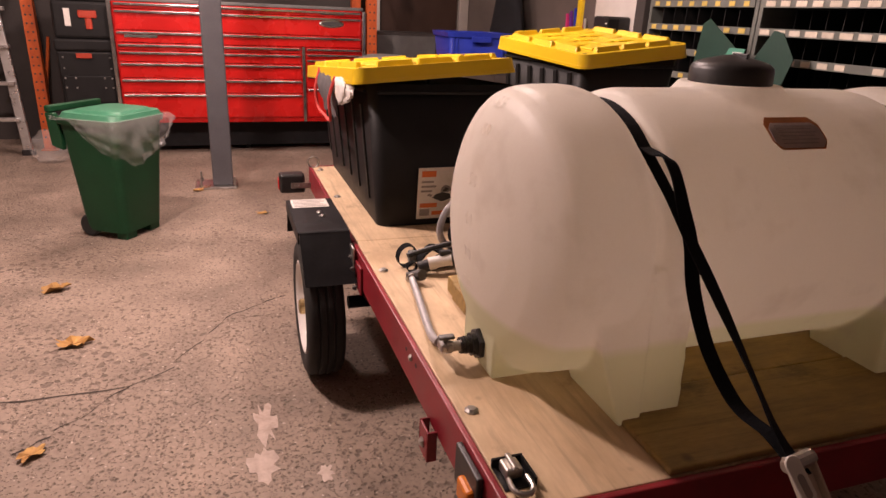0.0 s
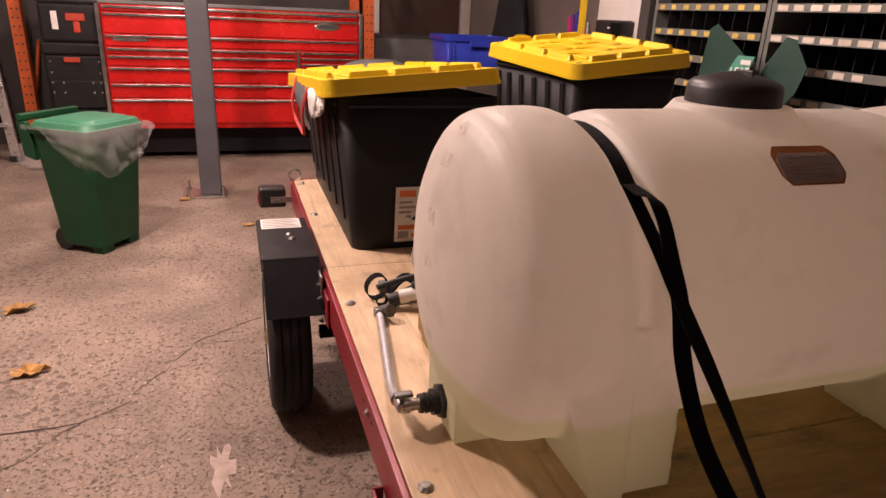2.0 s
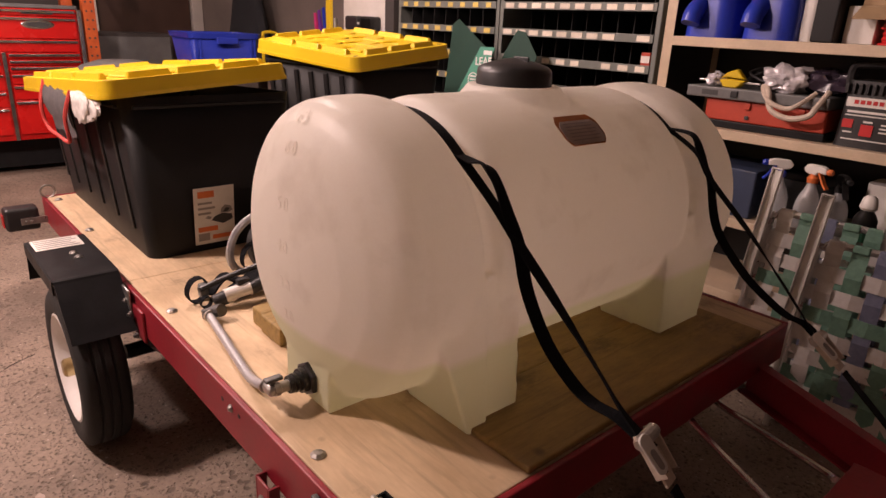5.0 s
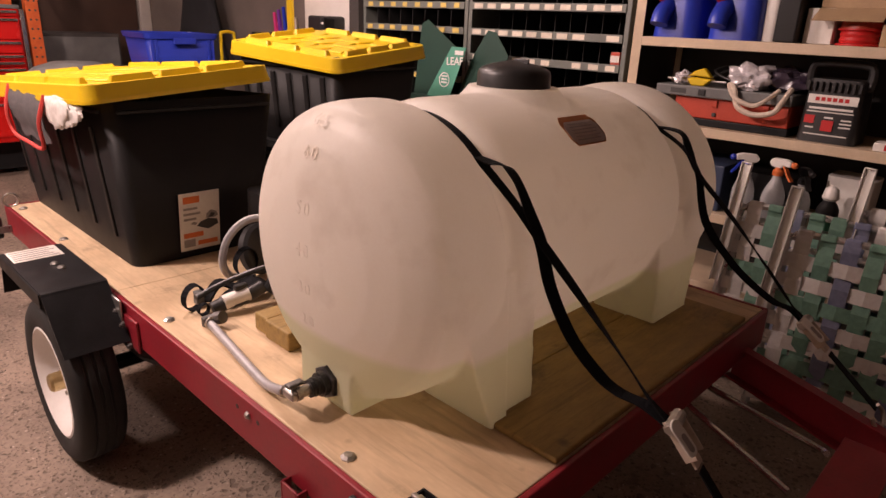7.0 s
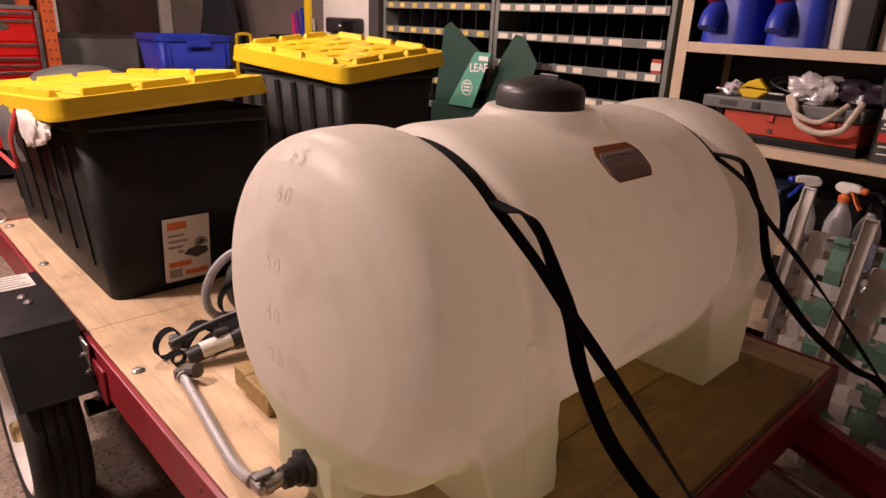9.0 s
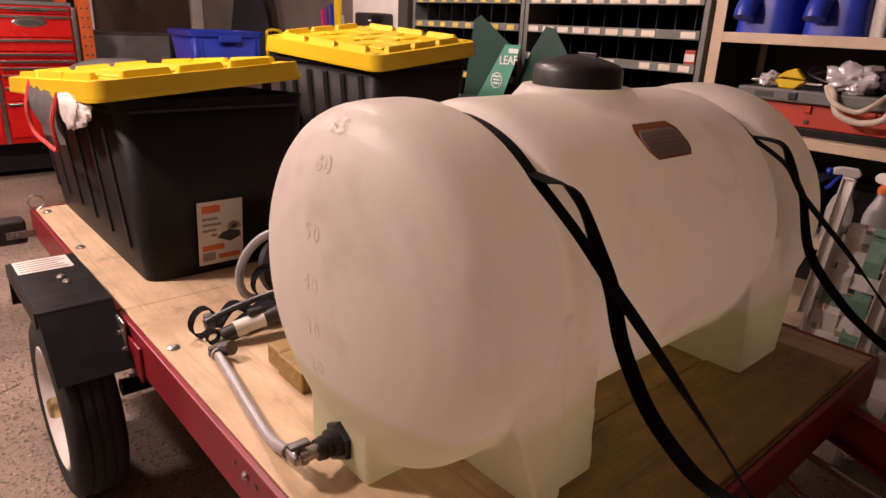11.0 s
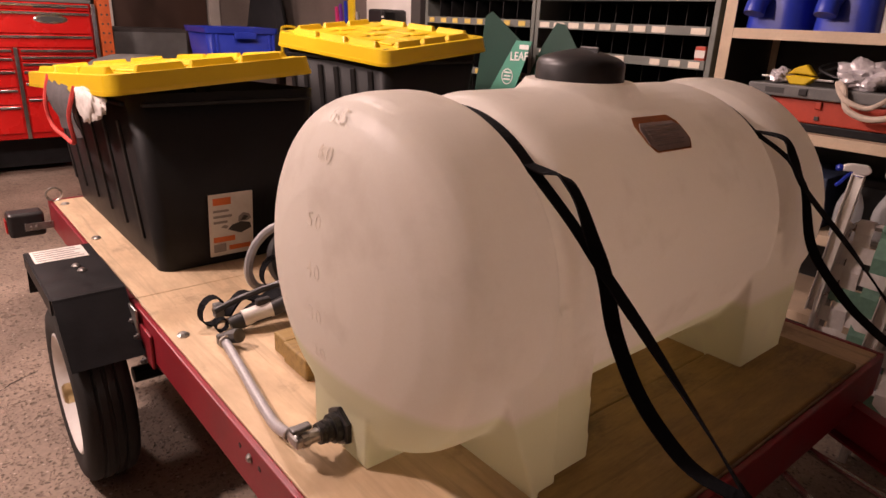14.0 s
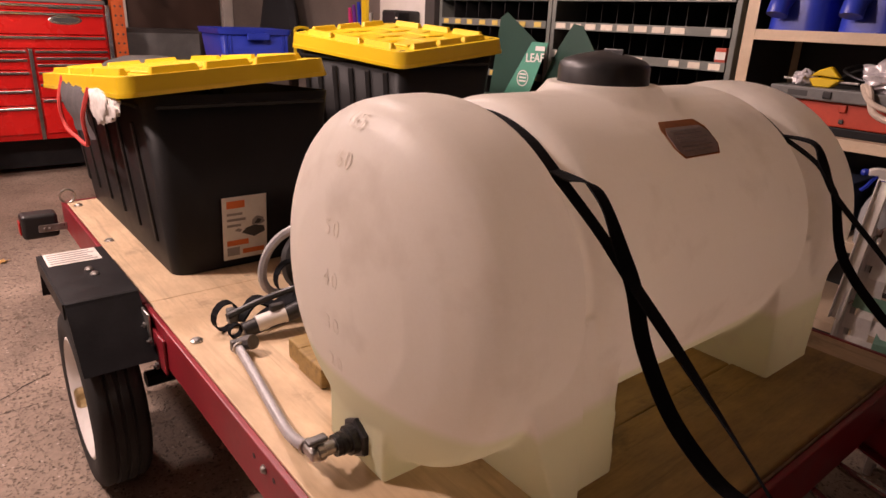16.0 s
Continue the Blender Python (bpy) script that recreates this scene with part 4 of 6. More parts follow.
# planks on the deck under the tank
tagged(part("plank", box(0.285, 1.275, 0.489, 0.745, DECK + 0.0005, DECK + 0.016, 0.005), M["plank"], None), "brown treated wooden plank lying on the deck", "plank", group="planks under the tank")
tagged(part("plank", box(0.30, 1.33, 0.748, 0.985, DECK + 0.0005, DECK + 0.013, 0.005), M["plank"], None), "brown treated wooden plank lying on the deck", "plank", group="planks under the tank")
tagged(part("timber", box(0.145, 1.30, 1.222, 1.335, DECK + 0.0005, DECK + 0.054, 0.005), M["treated"], None), "yellowish treated timber under the back of the tank", "timber")
tagged(part("timber", box(0.152, 1.28, 1.338, 1.40, DECK + 0.0005, DECK + 0.052, 0.005), M["treated"], None), "weathered treated timber behind the tank", "timber")

# ---- the tank ----
CY, CZ = 0.985, 0.872
tk = thing("tank", "natural white plastic horizontal leg tank, part filled with liquid", "tank", pose(0, 0, 0))
PROF = [(0.050, 0.0), (0.054, 0.10), (0.065, 0.18), (0.085, 0.247), (0.106, 0.290), (0.121, 0.312), (0.136, 0.326), (0.156, 0.334), (0.19, 0.338), (0.245, 0.339), (0.272, 0.336), (0.298, 0.327), (0.316, 0.313),
        (0.325, 0.300), (0.331, 0.293), (0.352, 0.293), (0.357, 0.300), (0.366, 0.314), (0.378, 0.3215), (0.40, 0.3255), (0.55, 0.326)]
LEN = 1.456
PROF = [(x + 0.003, r * 0.989) for x, r in PROF]
full = PROF + [(LEN - x, r) for x, r in reversed(PROF)]
tb_ = bmesh.new()
NS = 72
rings = []
for x, r in full:
    if r == 0:
        rings.append([tb_.verts.new((x, CY, CZ))])
        continue
    row = []
    for k in range(NS):
        a = 2 * math.pi * k / NS
        c, s = math.cos(a), math.sin(a)
        flat = 0.974 if x < 0.33 or x > LEN - 0.33 else 0.992  # the ends sit a little flat on top
        row.append(tb_.verts.new((x, CY + r * c, CZ + r * s * (flat if s > 0 else 1.0))))
    rings.append(row)
for a, b in zip(rings, rings[1:]):
    for k in range(NS):
        f = [a[k % len(a)], a[(k + 1) % len(a)], b[(k + 1) % len(b)], b[k % len(b)]]
        f = [v for i, v in enumerate(f) if v not in f[:i]]
        tb_.faces.new(f)
bmesh.ops.recalc_face_normals(tb_, faces=tb_.faces)


def leg(x0, x1, y0, y1, grow_x0, grow_x1, zt, gy0=0.0, gy1=0.0):
    bm = box(x0, x1, y0, y1, DECK + 0.0005, zt)
    for v in bm.verts:
        if v.co.z > zt - 0.01:
            v.co.x += -grow_x0 if v.co.x < (x0 + x1) / 2 else grow_x1
            v.co.y += -gy0 if v.co.y < (y0 + y1) / 2 else gy1
    return bm


legs = []
for fy_, by_, gf, gb in ((0.650, 0.857, -0.022, 0.05), (1.113, 1.320, 0.05, -0.022)):
    inset = (0.013, 0.0) if gf < 0.0 else (0.0, 0.013)
    # each foot is stepped where the strap groove runs down its outer face
    legs += [leg(0.277, 0.331, fy_, by_, 0.11, 0.0, CZ, gf, gb), leg(0.325, 0.437, fy_ + inset[0], by_ - inset[1], 0.0, 0.0, CZ, gf, gb),
             leg(1.01, 1.215, fy_ + inset[0] * 0.5, by_ - inset[1] * 0.5, 0.0, 0.10, CZ, gf, gb)]
legs.append(leg(0.088, 0.30, 0.890, 1.08, 0.0, 0.0, 0.70, 0.0, 0.0))
neck = lathe([(0.0, 0.128), (0.118, 0.128), (0.122, 0.120), (0.135, 0.105), (0.165, 0.075), (0.20, 0.04), (0.0, 0.0)], 40, pose(0.708, 1.0, CZ + 0.205))
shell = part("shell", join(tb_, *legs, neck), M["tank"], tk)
rm = shell.modifiers.new("fuse", "REMESH")
rm.mode, rm.voxel_size, rm.use_smooth_shade = "VOXEL", 0.0048, True
smo = shell.modifiers.new("soften", "SMOOTH")
smo.factor, smo.iterations = 0.5, 5
ZC = CZ + 0.205 + 0.128
cap = part("cap", lathe([(0, 0.068), (0.02, 0.066), (0.06, 0.057), (0.084, 0.049), (0.092, 0.042), (0.095, 0.034), (0.096, 0.0), (0.0, 0.0)], 48, pose(0.708, 1.0, ZC - 0.003)), M["black"], tk, "black screw cap", smooth=True)
part("grip_rib", box(0.7055, 0.7105, 0.955, 1.005, ZC + 0.04, ZC + 0.069, 0.002), M["black"], cap)
# moulded gallon marks on the end, set along its curve
for txt, zz in (("65", 1.160), ("60", 1.098), ("50", 0.985), ("40", 0.895), ("30", 0.81), ("20", 0.735), ("10", 0.652)):
    rad = abs(zz - CZ)
    for (xa, ra), (xb, rb) in zip(PROF, PROF[1:]):
        if ra <= rad <= rb:
            xx, tilt = xa + (xb - xa) * (rad - ra) / (rb - ra), math.degrees(math.atan2(xb - xa, rb - ra)) * (1 if zz > CZ else -1)
            break
    if txt == "10":
        xx, tilt = 0.0905, 0
    m = Matrix.Translation((xx - 0.0005, 1.008, zz)) @ Matrix.Rotation(radians(tilt), 4, "Y") @ Matrix(((0, 0, -1, 0), (-1, 0, 0, 0), (0, 1, 0, 0), (0, 0, 0, 1)))
    for digit, dx in zip(txt, (-0.0135, 0.0135)):
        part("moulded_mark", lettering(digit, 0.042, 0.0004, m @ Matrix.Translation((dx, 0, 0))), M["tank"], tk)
# warning label, bent to the barrel


def on_barrel(x, ang, r=0.3262):
    return Vector((x, CY - r * math.sin(ang), CZ + r * math.cos(ang)))


def barrel_patch(x0, x1, a0, a1, r, cut=0.0, nx=6, na=8):
    bm = bmesh.new()
    grid = []
    for i in range(na + 1):
        s = i / na
        c = cut * max(0.0, abs(2 * s - 1) - 0.55) / 0.45
        row = [bm.verts.new(on_barrel(x0 + c + (x1 - x0 - 2 * c) * j / nx, a0 + (a1 - a0) * s, r)) for j in range(nx + 1)]
        grid.append(row)
    for p, q in zip(grid, grid[1:]):
        for j in range(nx):
            bm.faces.new((p[j], p[j + 1], q[j + 1], q[j]))
    rr = bmesh.ops.extrude_face_region(bm, geom=bm.faces[:])
    for v in rr["geom"]:
        if isinstance(v, bmesh.types.BMVert):
            d_ = Vector((0, v.co.y - CY, v.co.z - CZ)).normalized()
            v.co += d_ * 0.0008
    bmesh.ops.recalc_face_normals(bm, faces=bm.faces)
    return bm


lab = part("warning_label", barrel_patch(0.640, 0.790, radians(31), radians(47), 0.3232, 0.016), M["amber_label"], tk, "faded amber and grey warning label")
part("label_text_field", barrel_patch(0.645, 0.785, radians(34.3), radians(46.4), 0.3241, 0.014), M["grey_label"], lab)
for k in range(6):
    part("print_line", barrel_patch(0.664, 0.768 - 0.008 * (k % 2), radians(35.6 + 1.7 * k), radians(36.1 + 1.7 * k), 0.3248, 0.0, 3, 1), M["faint_ink"], lab)
# outlet fitting, valve and hose
OUT = pose(0.092, 0.974, 0.588, 0, -90, 0)
fit_ = part("bulkhead_fitting", moved(join(lathe([(0, 0.0), (0.040, 0.0), (0.040, 0.012), (0.035, 0.015), (0.0, 0.015)], 6), lathe([(0, 0.0152), (0.028, 0.0152), (0.028, 0.028), (0.0, 0.028)], 20),
                                           lathe([(0.0, 0.0282), (0.022, 0.0282), (0.022, 0.033), (0.020, 0.034), (0.020, 0.037), (0.022, 0.038), (0.022, 0.043), (0.019, 0.044), (0.019, 0.047), (0.021, 0.048), (0.020, 0.055), (0.0, 0.055)], 20)), OUT),
            M["black"], tk, "black threaded outlet fitting")
part("ball_valve", join(moved(lathe([(0, 0.0552), (0.013, 0.0552), (0.013, 0.075), (0.016, 0.077), (0.016, 0.090), (0, 0.092)], 16), OUT), box(-0.012, 0.014, 0.962, 1.004, 0.576, 0.600, 0.008, 3)), M["steel"], tk, "small metal ball valve")
part("valve_handle", join(box(-0.016, 0.024, 0.966, 0.986, 0.609, 0.618, 0.004), box(-0.004, 0.006, 0.971, 0.981, 0.6005, 0.609)), M["dull_steel"], tk)
hs = thing("drain_hose", "translucent grey drain hose lying on the deck", "hose")
part("hose", tube([(0.001, 1.000, 0.586), (0.002, 1.04, 0.570), (0.010, 1.11, 0.552), (0.026, 1.22, 0.5475), (0.044, 1.34, 0.5475), (0.056, 1.43, 0.549), (0.060, 1.48, 0.556)], 0.0115, 10, 7), M["hose"], hs, smooth=True)
for hx_, hy_, hz_ in ((0.060, 1.472, 0.555), (0.001, 1.008, 0.583)):
    part("hose_clamp", tube([(hx_ + 0.0145 * math.cos(a), hy_, hz_ + 0.0145 * math.sin(a)) for a in [2 * math.pi * k / 12 for k in range(13)]], 0.003, 6, 0, True), M["steel"], hs)


# ---- storage totes ----
def tote_lid(w, d, name_parent, m, label):
    """A moulded lid: deep rim, raised border with corner blocks and a lattice of ribs."""
    lid = part("lid", join(tapered(0, 0, 0.0, 0.050, w, d, w - 0.012, d - 0.012, 0.045, 6)), M["yellow"], name_parent, label, smooth=True, m=m)
    part("lip", tapered(0, 0, -0.004, 0.008, w + 0.004, d + 0.004, w + 0.003, d + 0.003, 0.047, 6), M["yellow"], lid, smooth=True)
    iw, id_ = w / 2 - 0.06, d / 2 - 0.06
    blk = []
    for sx in (-1, 1):
        for k in (-0.62, 0.0, 0.62):
            blk.append((sx * (iw + 0.014), k * id_, 0.015, 0.275 * id_))
    for sy in (-1, 1):
        for k in (-0.6, 0.0, 0.6):
            blk.append((k * iw, sy * (id_ + 0.014), 0.275 * iw, 0.015))
    for bx_, by_, hx_, hy_ in blk:
        part("border_block", tapered(bx_, by_, 0.0495, 0.069, 2 * hx_, 2 * hy_, 2 * hx_ - 0.014, 2 * hy_ - 0.014, 0.005, 2), M["yellow"], lid)
    # chequered panels separated by slanting grooves
    nx_, ny_ = (3, 5) if w < d else (5, 3)
    for i_ in range(nx_):
        for j_ in range(ny_):
            cw_, cd_ = 2 * (iw - 0.035) / nx_, 2 * (id_ - 0.035) / ny_
            cx_, cy_ = -iw + 0.035 + cw_ * (i_ + 0.5), -id_ + 0.035 + cd_ * (j_ + 0.5)
            sk = 0.02 if (i_ + j_) % 2 else -0.02
            pl = plate([(cx_ - cw_ / 2 + 0.008, cy_ - cd_ / 2 + 0.008 + sk), (cx_ + cw_ / 2 - 0.008, cy_ - cd_ / 2 + 0.008 - sk), (cx_ + cw_ / 2 - 0.008, cy_ + cd_ / 2 - 0.008 - sk), (cx_ - cw_ / 2 + 0.008, cy_ + cd_ / 2 - 0.008 + sk)], 0.0075, Matrix.Translation((0, 0, 0.0495)), 0.003)
            part("lattice_panel", pl, M["yellow"], lid)
    for sx in (-1, 1):
        for sy in (-1, 1):
            part("slot", box(sx * (iw + 0.02) - 0.012, sx * (iw + 0.02) + 0.012, sy * (id_ + 0.02) - 0.006, sy * (id_ + 0.02) + 0.006, 0.0497, 0.0506), M["label_dark"], lid)
    return lid


def tote_body(parent, w, d, h, taper, sag=0.0):
    b = part("body", join(tapered(0, 0, 0.0, h, w - 2 * taper, d - 2 * taper, w, d, 0.045, 6, close_top=False)), M["tote"], parent, smooth=True)
    for v in b.data.vertices:
        if v.co.z > h / 2:
            v.co.z -= sag * (v.co.y / d + 0.5)
    so = b.modifiers.new("wall", "SOLIDIFY")
    so.thickness, so.offset = 0.004, -1
    for a, m in ((w - 0.06, pose(0, -d / 2 - 0.002, 0)), (d - 0.06, pose(-w / 2 - 0.002, 0, -sag / 2, 0, 0, 90)), (d - 0.06, pose(w / 2 + 0.002, 0, -sag / 2, 0, 0, 90))):
        turn = math.degrees(math.atan2(sag, d)) if a == d - 0.06 else 0
        part("rim", moved(box(-a / 2, a / 2, -0.007, 0.007, h - 0.035, h - 0.024, 0.003), m @ pose(0, 0, 0, 0, turn, 0)), M["tote"], parent)
    lean = math.degrees(math.atan2(taper, h))
    for k in (-0.36, -0.2, -0.04, 0.12, 0.28, 0.42):
        for sx in (-1, 1):
            rb = box(-0.007, 0.007, -0.014, 0.014, 0.16 * h, 0.84 * h, 0.004)
            part("rib", moved(rb, Matrix.Translation((sx * (w / 2 - taper), k * d, 0)) @ pose(0, 0, 0, 0, sx * lean, 0)), M["tote"], parent)
    return b


TW, TD, TH = 0.575, 1.21, 0.552
t1 = thing("storage_tote", "large black storage tote with a yellow lid resting askew", "storage tote", pose(0.322, 1.99 + TD / 2, DECK + 0.0005))
tote_body(t1, TW, TD, TH, 0.050, 0.06)
tote_lid(0.63, 1.245, t1, Matrix.Translation((-0.034, 0.012, TH - 0.020)) @ pose(0, 0, 0, -4.3, -4.6, 1.0), "yellow plastic lid lifted along one side")
fy = -TD / 2 + 0.031
lb1 = part("product_label", moved(box(-0.072, 0.072, -0.0012, 0.0, -0.105, 0.105), Matrix.Translation((-0.018, fy - 0.007, 0.135)) @ pose(0, 0, 0, 5.2, 0, 0)), M["paper"], t1, "white and orange product label")


def on_label(x0, x1, z0, z1, mt, nm="print"):
    part(nm, moved(box(x0, x1, -0.0022, -0.0013, z0, z1), Matrix.Translation((-0.018, fy - 0.007, 0.135)) @ pose(0, 0, 0, 5.2, 0, 0)), mt, lb1)


on_label(-0.058, 0.0, 0.068, 0.092, M["label_orange"], "orange_mark")
for k, wd in enumerate((0.05, 0.06, 0.045)):
    on_label(-0.058, -0.058 + wd, 0.044 - 0.019 * k, 0.052 - 0.019 * k, M["label_grey"], "print_line")
LABEL = Matrix.Translation((-0.018, fy - 0.007, 0.135)) @ pose(0, 0, 0, 5.2, 0, 0) @ Matrix.Translation((0, -0.0013, 0)) @ pose(0, 0, 0, 90, 0, 0)
for poly, tone in (([(-0.012, -0.018), (0.03, -0.036), (0.066, -0.022), (0.062, -0.004), (0.03, 0.004), (0.002, -0.004)], "label_dark"),
                   ([(0.022, 0.005), (0.05, 0.003), (0.066, 0.010), (0.060, 0.026), (0.040, 0.034), (0.024, 0.022)], "label_grey"),
                   ([(0.030, 0.008), (0.046, 0.007), (0.056, 0.018), (0.042, 0.024)], "label_dark"),
                   ([(-0.034, -0.008), (-0.016, -0.014), (-0.010, -0.006), (-0.024, 0.0)], "label_grey")):
    part("printed_picture", plate(poly, 0.0007 if tone == "label_dark" else 0.0005, LABEL), M[tone], lb1)
on_label(-0.060, 0.010, -0.058, -0.040, M["label_orange"], "orange_band")
on_label(-0.060, -0.02, -0.092, -0.064, M["label_grey"], "print_block")
on_label(-0.01, 0.062, -0.090, -0.074, M["label_orange"], "orange_band")

# cloths spilling out of the big tote


def drape(w, h, seed_, amp=0.02, nx=16, nz=14, belly=0.03):
    bm = bmesh.new()
    g = []
    for j in range(nz + 1):
        s = j / nz
        row = []
        for i in range(nx + 1):
            u = i / nx - 0.5
            k = noise.noise(Vector((u * 7, s * 3, seed_)))
            row.append(bm.verts.new((u * w * (1 - 0.15 * s), -belly * math.sin(math.pi * min(1, s * 1.2)) + amp * k, -h * s * (1 + 0.12 * noise.noise(Vector((u * 5, 9, seed_)))))))
        g.append(row)
    for a, b in zip(g, g[1:]):
        for i in range(nx):
            bm.faces.new((a[i], a[i + 1], b[i + 1], b[i]))
    rr = bmesh.ops.extrude_face_region(bm, geom=bm.faces[:])
    bmesh.ops.translate(bm, verts=[v for v in rr["geom"] if isinstance(v, bmesh.types.BMVert)], vec=(0, 0.004, 0))
    bmesh.ops.recalc_face_normals(bm, faces=bm.faces)
    return bm


cw = thing("white_cloth", "crumpled white cloth spilling from the tote", "cloth", pose(-0.012, 2.24, DECK + TH - 0.030, 0, 0, -90))
wb = lathe([(0, 0.05), (0.05, 0.045), (0.085, 0.02), (0.095, -0.01), (0.085, -0.045), (0.05, -0.066), (0, -0.072)], 36)
bmesh.ops.subdivide_edges(wb, edges=wb.edges[:], cuts=2, use_grid_fill=True)
for v in wb.verts:
    n = noise.fractal(Vector((v.co.x * 24, v.co.y * 24, v.co.z * 30)), 0.9, 2.1, 4)
    lop = 1 - 0.35 * max(-1, min(1, v.co.x / 0.095))
    v.co = Vector((v.co.x * 1.9, v.co.y * 0.22, v.co.z * (lop if v.co.z < 0 else 0.6))) * (1 + 0.22 * n)
part("fold", wb, M["cloth_white"], cw, smooth=True)
gc = thing("grey_cloth", "dark grey cloth with red piping hanging from the tote", "cloth", pose(-0.018, 2.57, DECK + TH - 0.012, 0, 0, -90))
part("panel", drape(0.42, 0.17, 8, 0.008, belly=0.02), M["cloth_grey"], gc, smooth=True)
part("piping", tube([(-0.21, -0.006, 0.0), (-0.198, -0.03, -0.09), (-0.182, -0.022, -0.172), (0.0, -0.022, -0.182), (0.172, -0.022, -0.178), (0.195, -0.03, -0.09), (0.21, -0.006, 0.0)], 0.007, 6, 5), M["cloth_red"], gc, smooth=True)

# smaller totes stacked behind the tank
S2 = pose(1.11, 2.36, 0, 0, 0, 6.5)
for zz in (DECK + 0.0005,):
    tl2 = thing("storage_tote", "black storage tote under another one", "storage tote", S2 @ pose(0, 0, zz), group="stacked totes")
    tote_body(tl2, 0.50, 0.63, 0.27, 0.03)
    part("cover", tapered(0, 0, 0.2705, 0.30, 0.53, 0.66, 0.51, 0.64, 0.05, 6), M["tote"], tl2, smooth=True)
tu = thing("storage_tote", "black storage tote with a ribbed yellow lid", "storage tote", S2 @ pose(0, 0, DECK + 0.302), group="stacked totes")
tote_body(tu, 0.50, 0.64, 0.352, 0.03)
tote_lid(0.555, 0.695, tu, Matrix.Translation((0, 0, 0.362)) @ pose(0, 0, 0, 3.2, -5.6, 0), "bright yellow lid with moulded ribs")
part("latch", box(-0.285, -0.255, -0.2, -0.12, 0.0, 0.05, 0.004), M["grey_plastic"], tu)

# ---- sprayer wand and strap tangle on the deck ----
sp = thing("sprayer_wand", "black and white sprayer wand with tangled straps", "sprayer", pose(0.178, 1.60, DECK))
part("wand", tube([(-0.10, -0.01, 0.05), (-0.02, 0.0, 0.065), (0.08, -0.02, 0.09), (0.22, -0.05, 0.11)], 0.009, 8, 4), M["black"], sp, smooth=True)
part("grip", tube([(-0.075, -0.055, 0.022), (-0.03, -0.06, 0.034), (0.03, -0.07, 0.045), (0.075, -0.075, 0.06)], 0.021, 10, 4), M["black"], sp, smooth=True)
part("grip_sleeve", tube([(-0.045, -0.062, 0.036), (-0.01, -0.066, 0.042), (0.03, -0.074, 0.050)], 0.0215, 10, 4), M["white_plastic"], sp, "white plastic sleeve", smooth=True)
part("trigger", box(-0.01, 0.03, -0.075, -0.055, 0.062, 0.082, 0.006), M["black"], sp)
part("valve_body", lathe([(0, 0.0), (0.03, 0.0), (0.034, 0.03), (0.03, 0.06), (0.0, 0.065)], 14, pose(0.115, -0.06, 0.03, 20, 30, 0)), M["black"], sp)
part("fold", ribbon([(-0.06, 0.02, 0.015), (0.0, 0.05, 0.05), (0.05, 0.03, 0.03), (0.1, 0.05, 0.05)], [(0.3, 1, 0.2)] * 4, 0.04, 0.006), M["web_black"], sp)


def loop(cx, cy, cz, r, turn, width=0.018, sq=1.0):
    pts = [(cx + r * math.cos(a) * math.cos(radians(turn)), cy + r * math.cos(a) * math.sin(radians(turn)), cz + sq * r * math.sin(a)) for a in [2 * math.pi * k / 16 for k in range(17)]]
    return ribbon(pts, [(-math.sin(radians(turn)), math.cos(radians(turn)), 0.35)] * 17, width, 0.003, 1)


part("strap_loop", loop(-0.095, 0.02, 0.040, 0.037, 20), M["web_black"], sp)
part("strap_loop", loop(0.12, 0.10, 0.075, 0.045, 15), M["web_black"], sp)
part("strap_loop", loop(-0.09, -0.03, 0.018, 0.017, 10, 0.012), M["web_black"], sp)
part("fold", ribbon([(-0.03, -0.02, 0.012), (0.02, 0.0, 0.03), (0.09, -0.01, 0.05), (0.15, 0.02, 0.012)], [(0.2, 1, 0.1)] * 4, 0.05, 0.007), M["web_black"], sp)
part("buckle", box(-0.085, -0.06, 0.02, 0.045, 0.01, 0.05, 0.004), M["grey_plastic"], sp)
part("coupling", join(lathe([(0, 0), (0.014, 0), (0.014, 0.02), (0.018, 0.022), (0.018, 0.05), (0.0, 0.05)], 10, pose(-0.105, -0.10, 0.018, 70, 0, 20)), box(-0.128, -0.10, -0.108, -0.09, 0.0, 0.028, 0.004)), M["dull_steel"], sp)
hr = thing("coiled_hose", "pale hose curled behind the tank", "hose", pose(0.215, 1.72, DECK))
part("hose", tube([(0.24, -0.04, 0.20), (0.12, 0.0, 0.205), (0.045, 0.0, 0.165), (0.015, 0.0, 0.09), (0.04, 0.0, 0.03), (0.12, 0.0, 0.013)], 0.0125, 8, 6), M["hose"], hr, smooth=True)
part("reel", moved(lathe([(0.0, -0.02), (0.075, -0.02), (0.085, -0.01), (0.085, 0.01), (0.075, 0.02), (0.0, 0.02)], 28), pose(0.16, 0.03, 0.088, 78, 0, 20)), M["black"], hr, smooth=True)
bk = thing("black_canister", "black plastic canister standing behind the tank", "canister", pose(0.50, 1.80, DECK + 0.0005))
part("body", tapered(0, 0, 0, 0.26, 0.20, 0.2, 0.19, 0.19, 0.05, 5), M["tote"], bk, smooth=True)


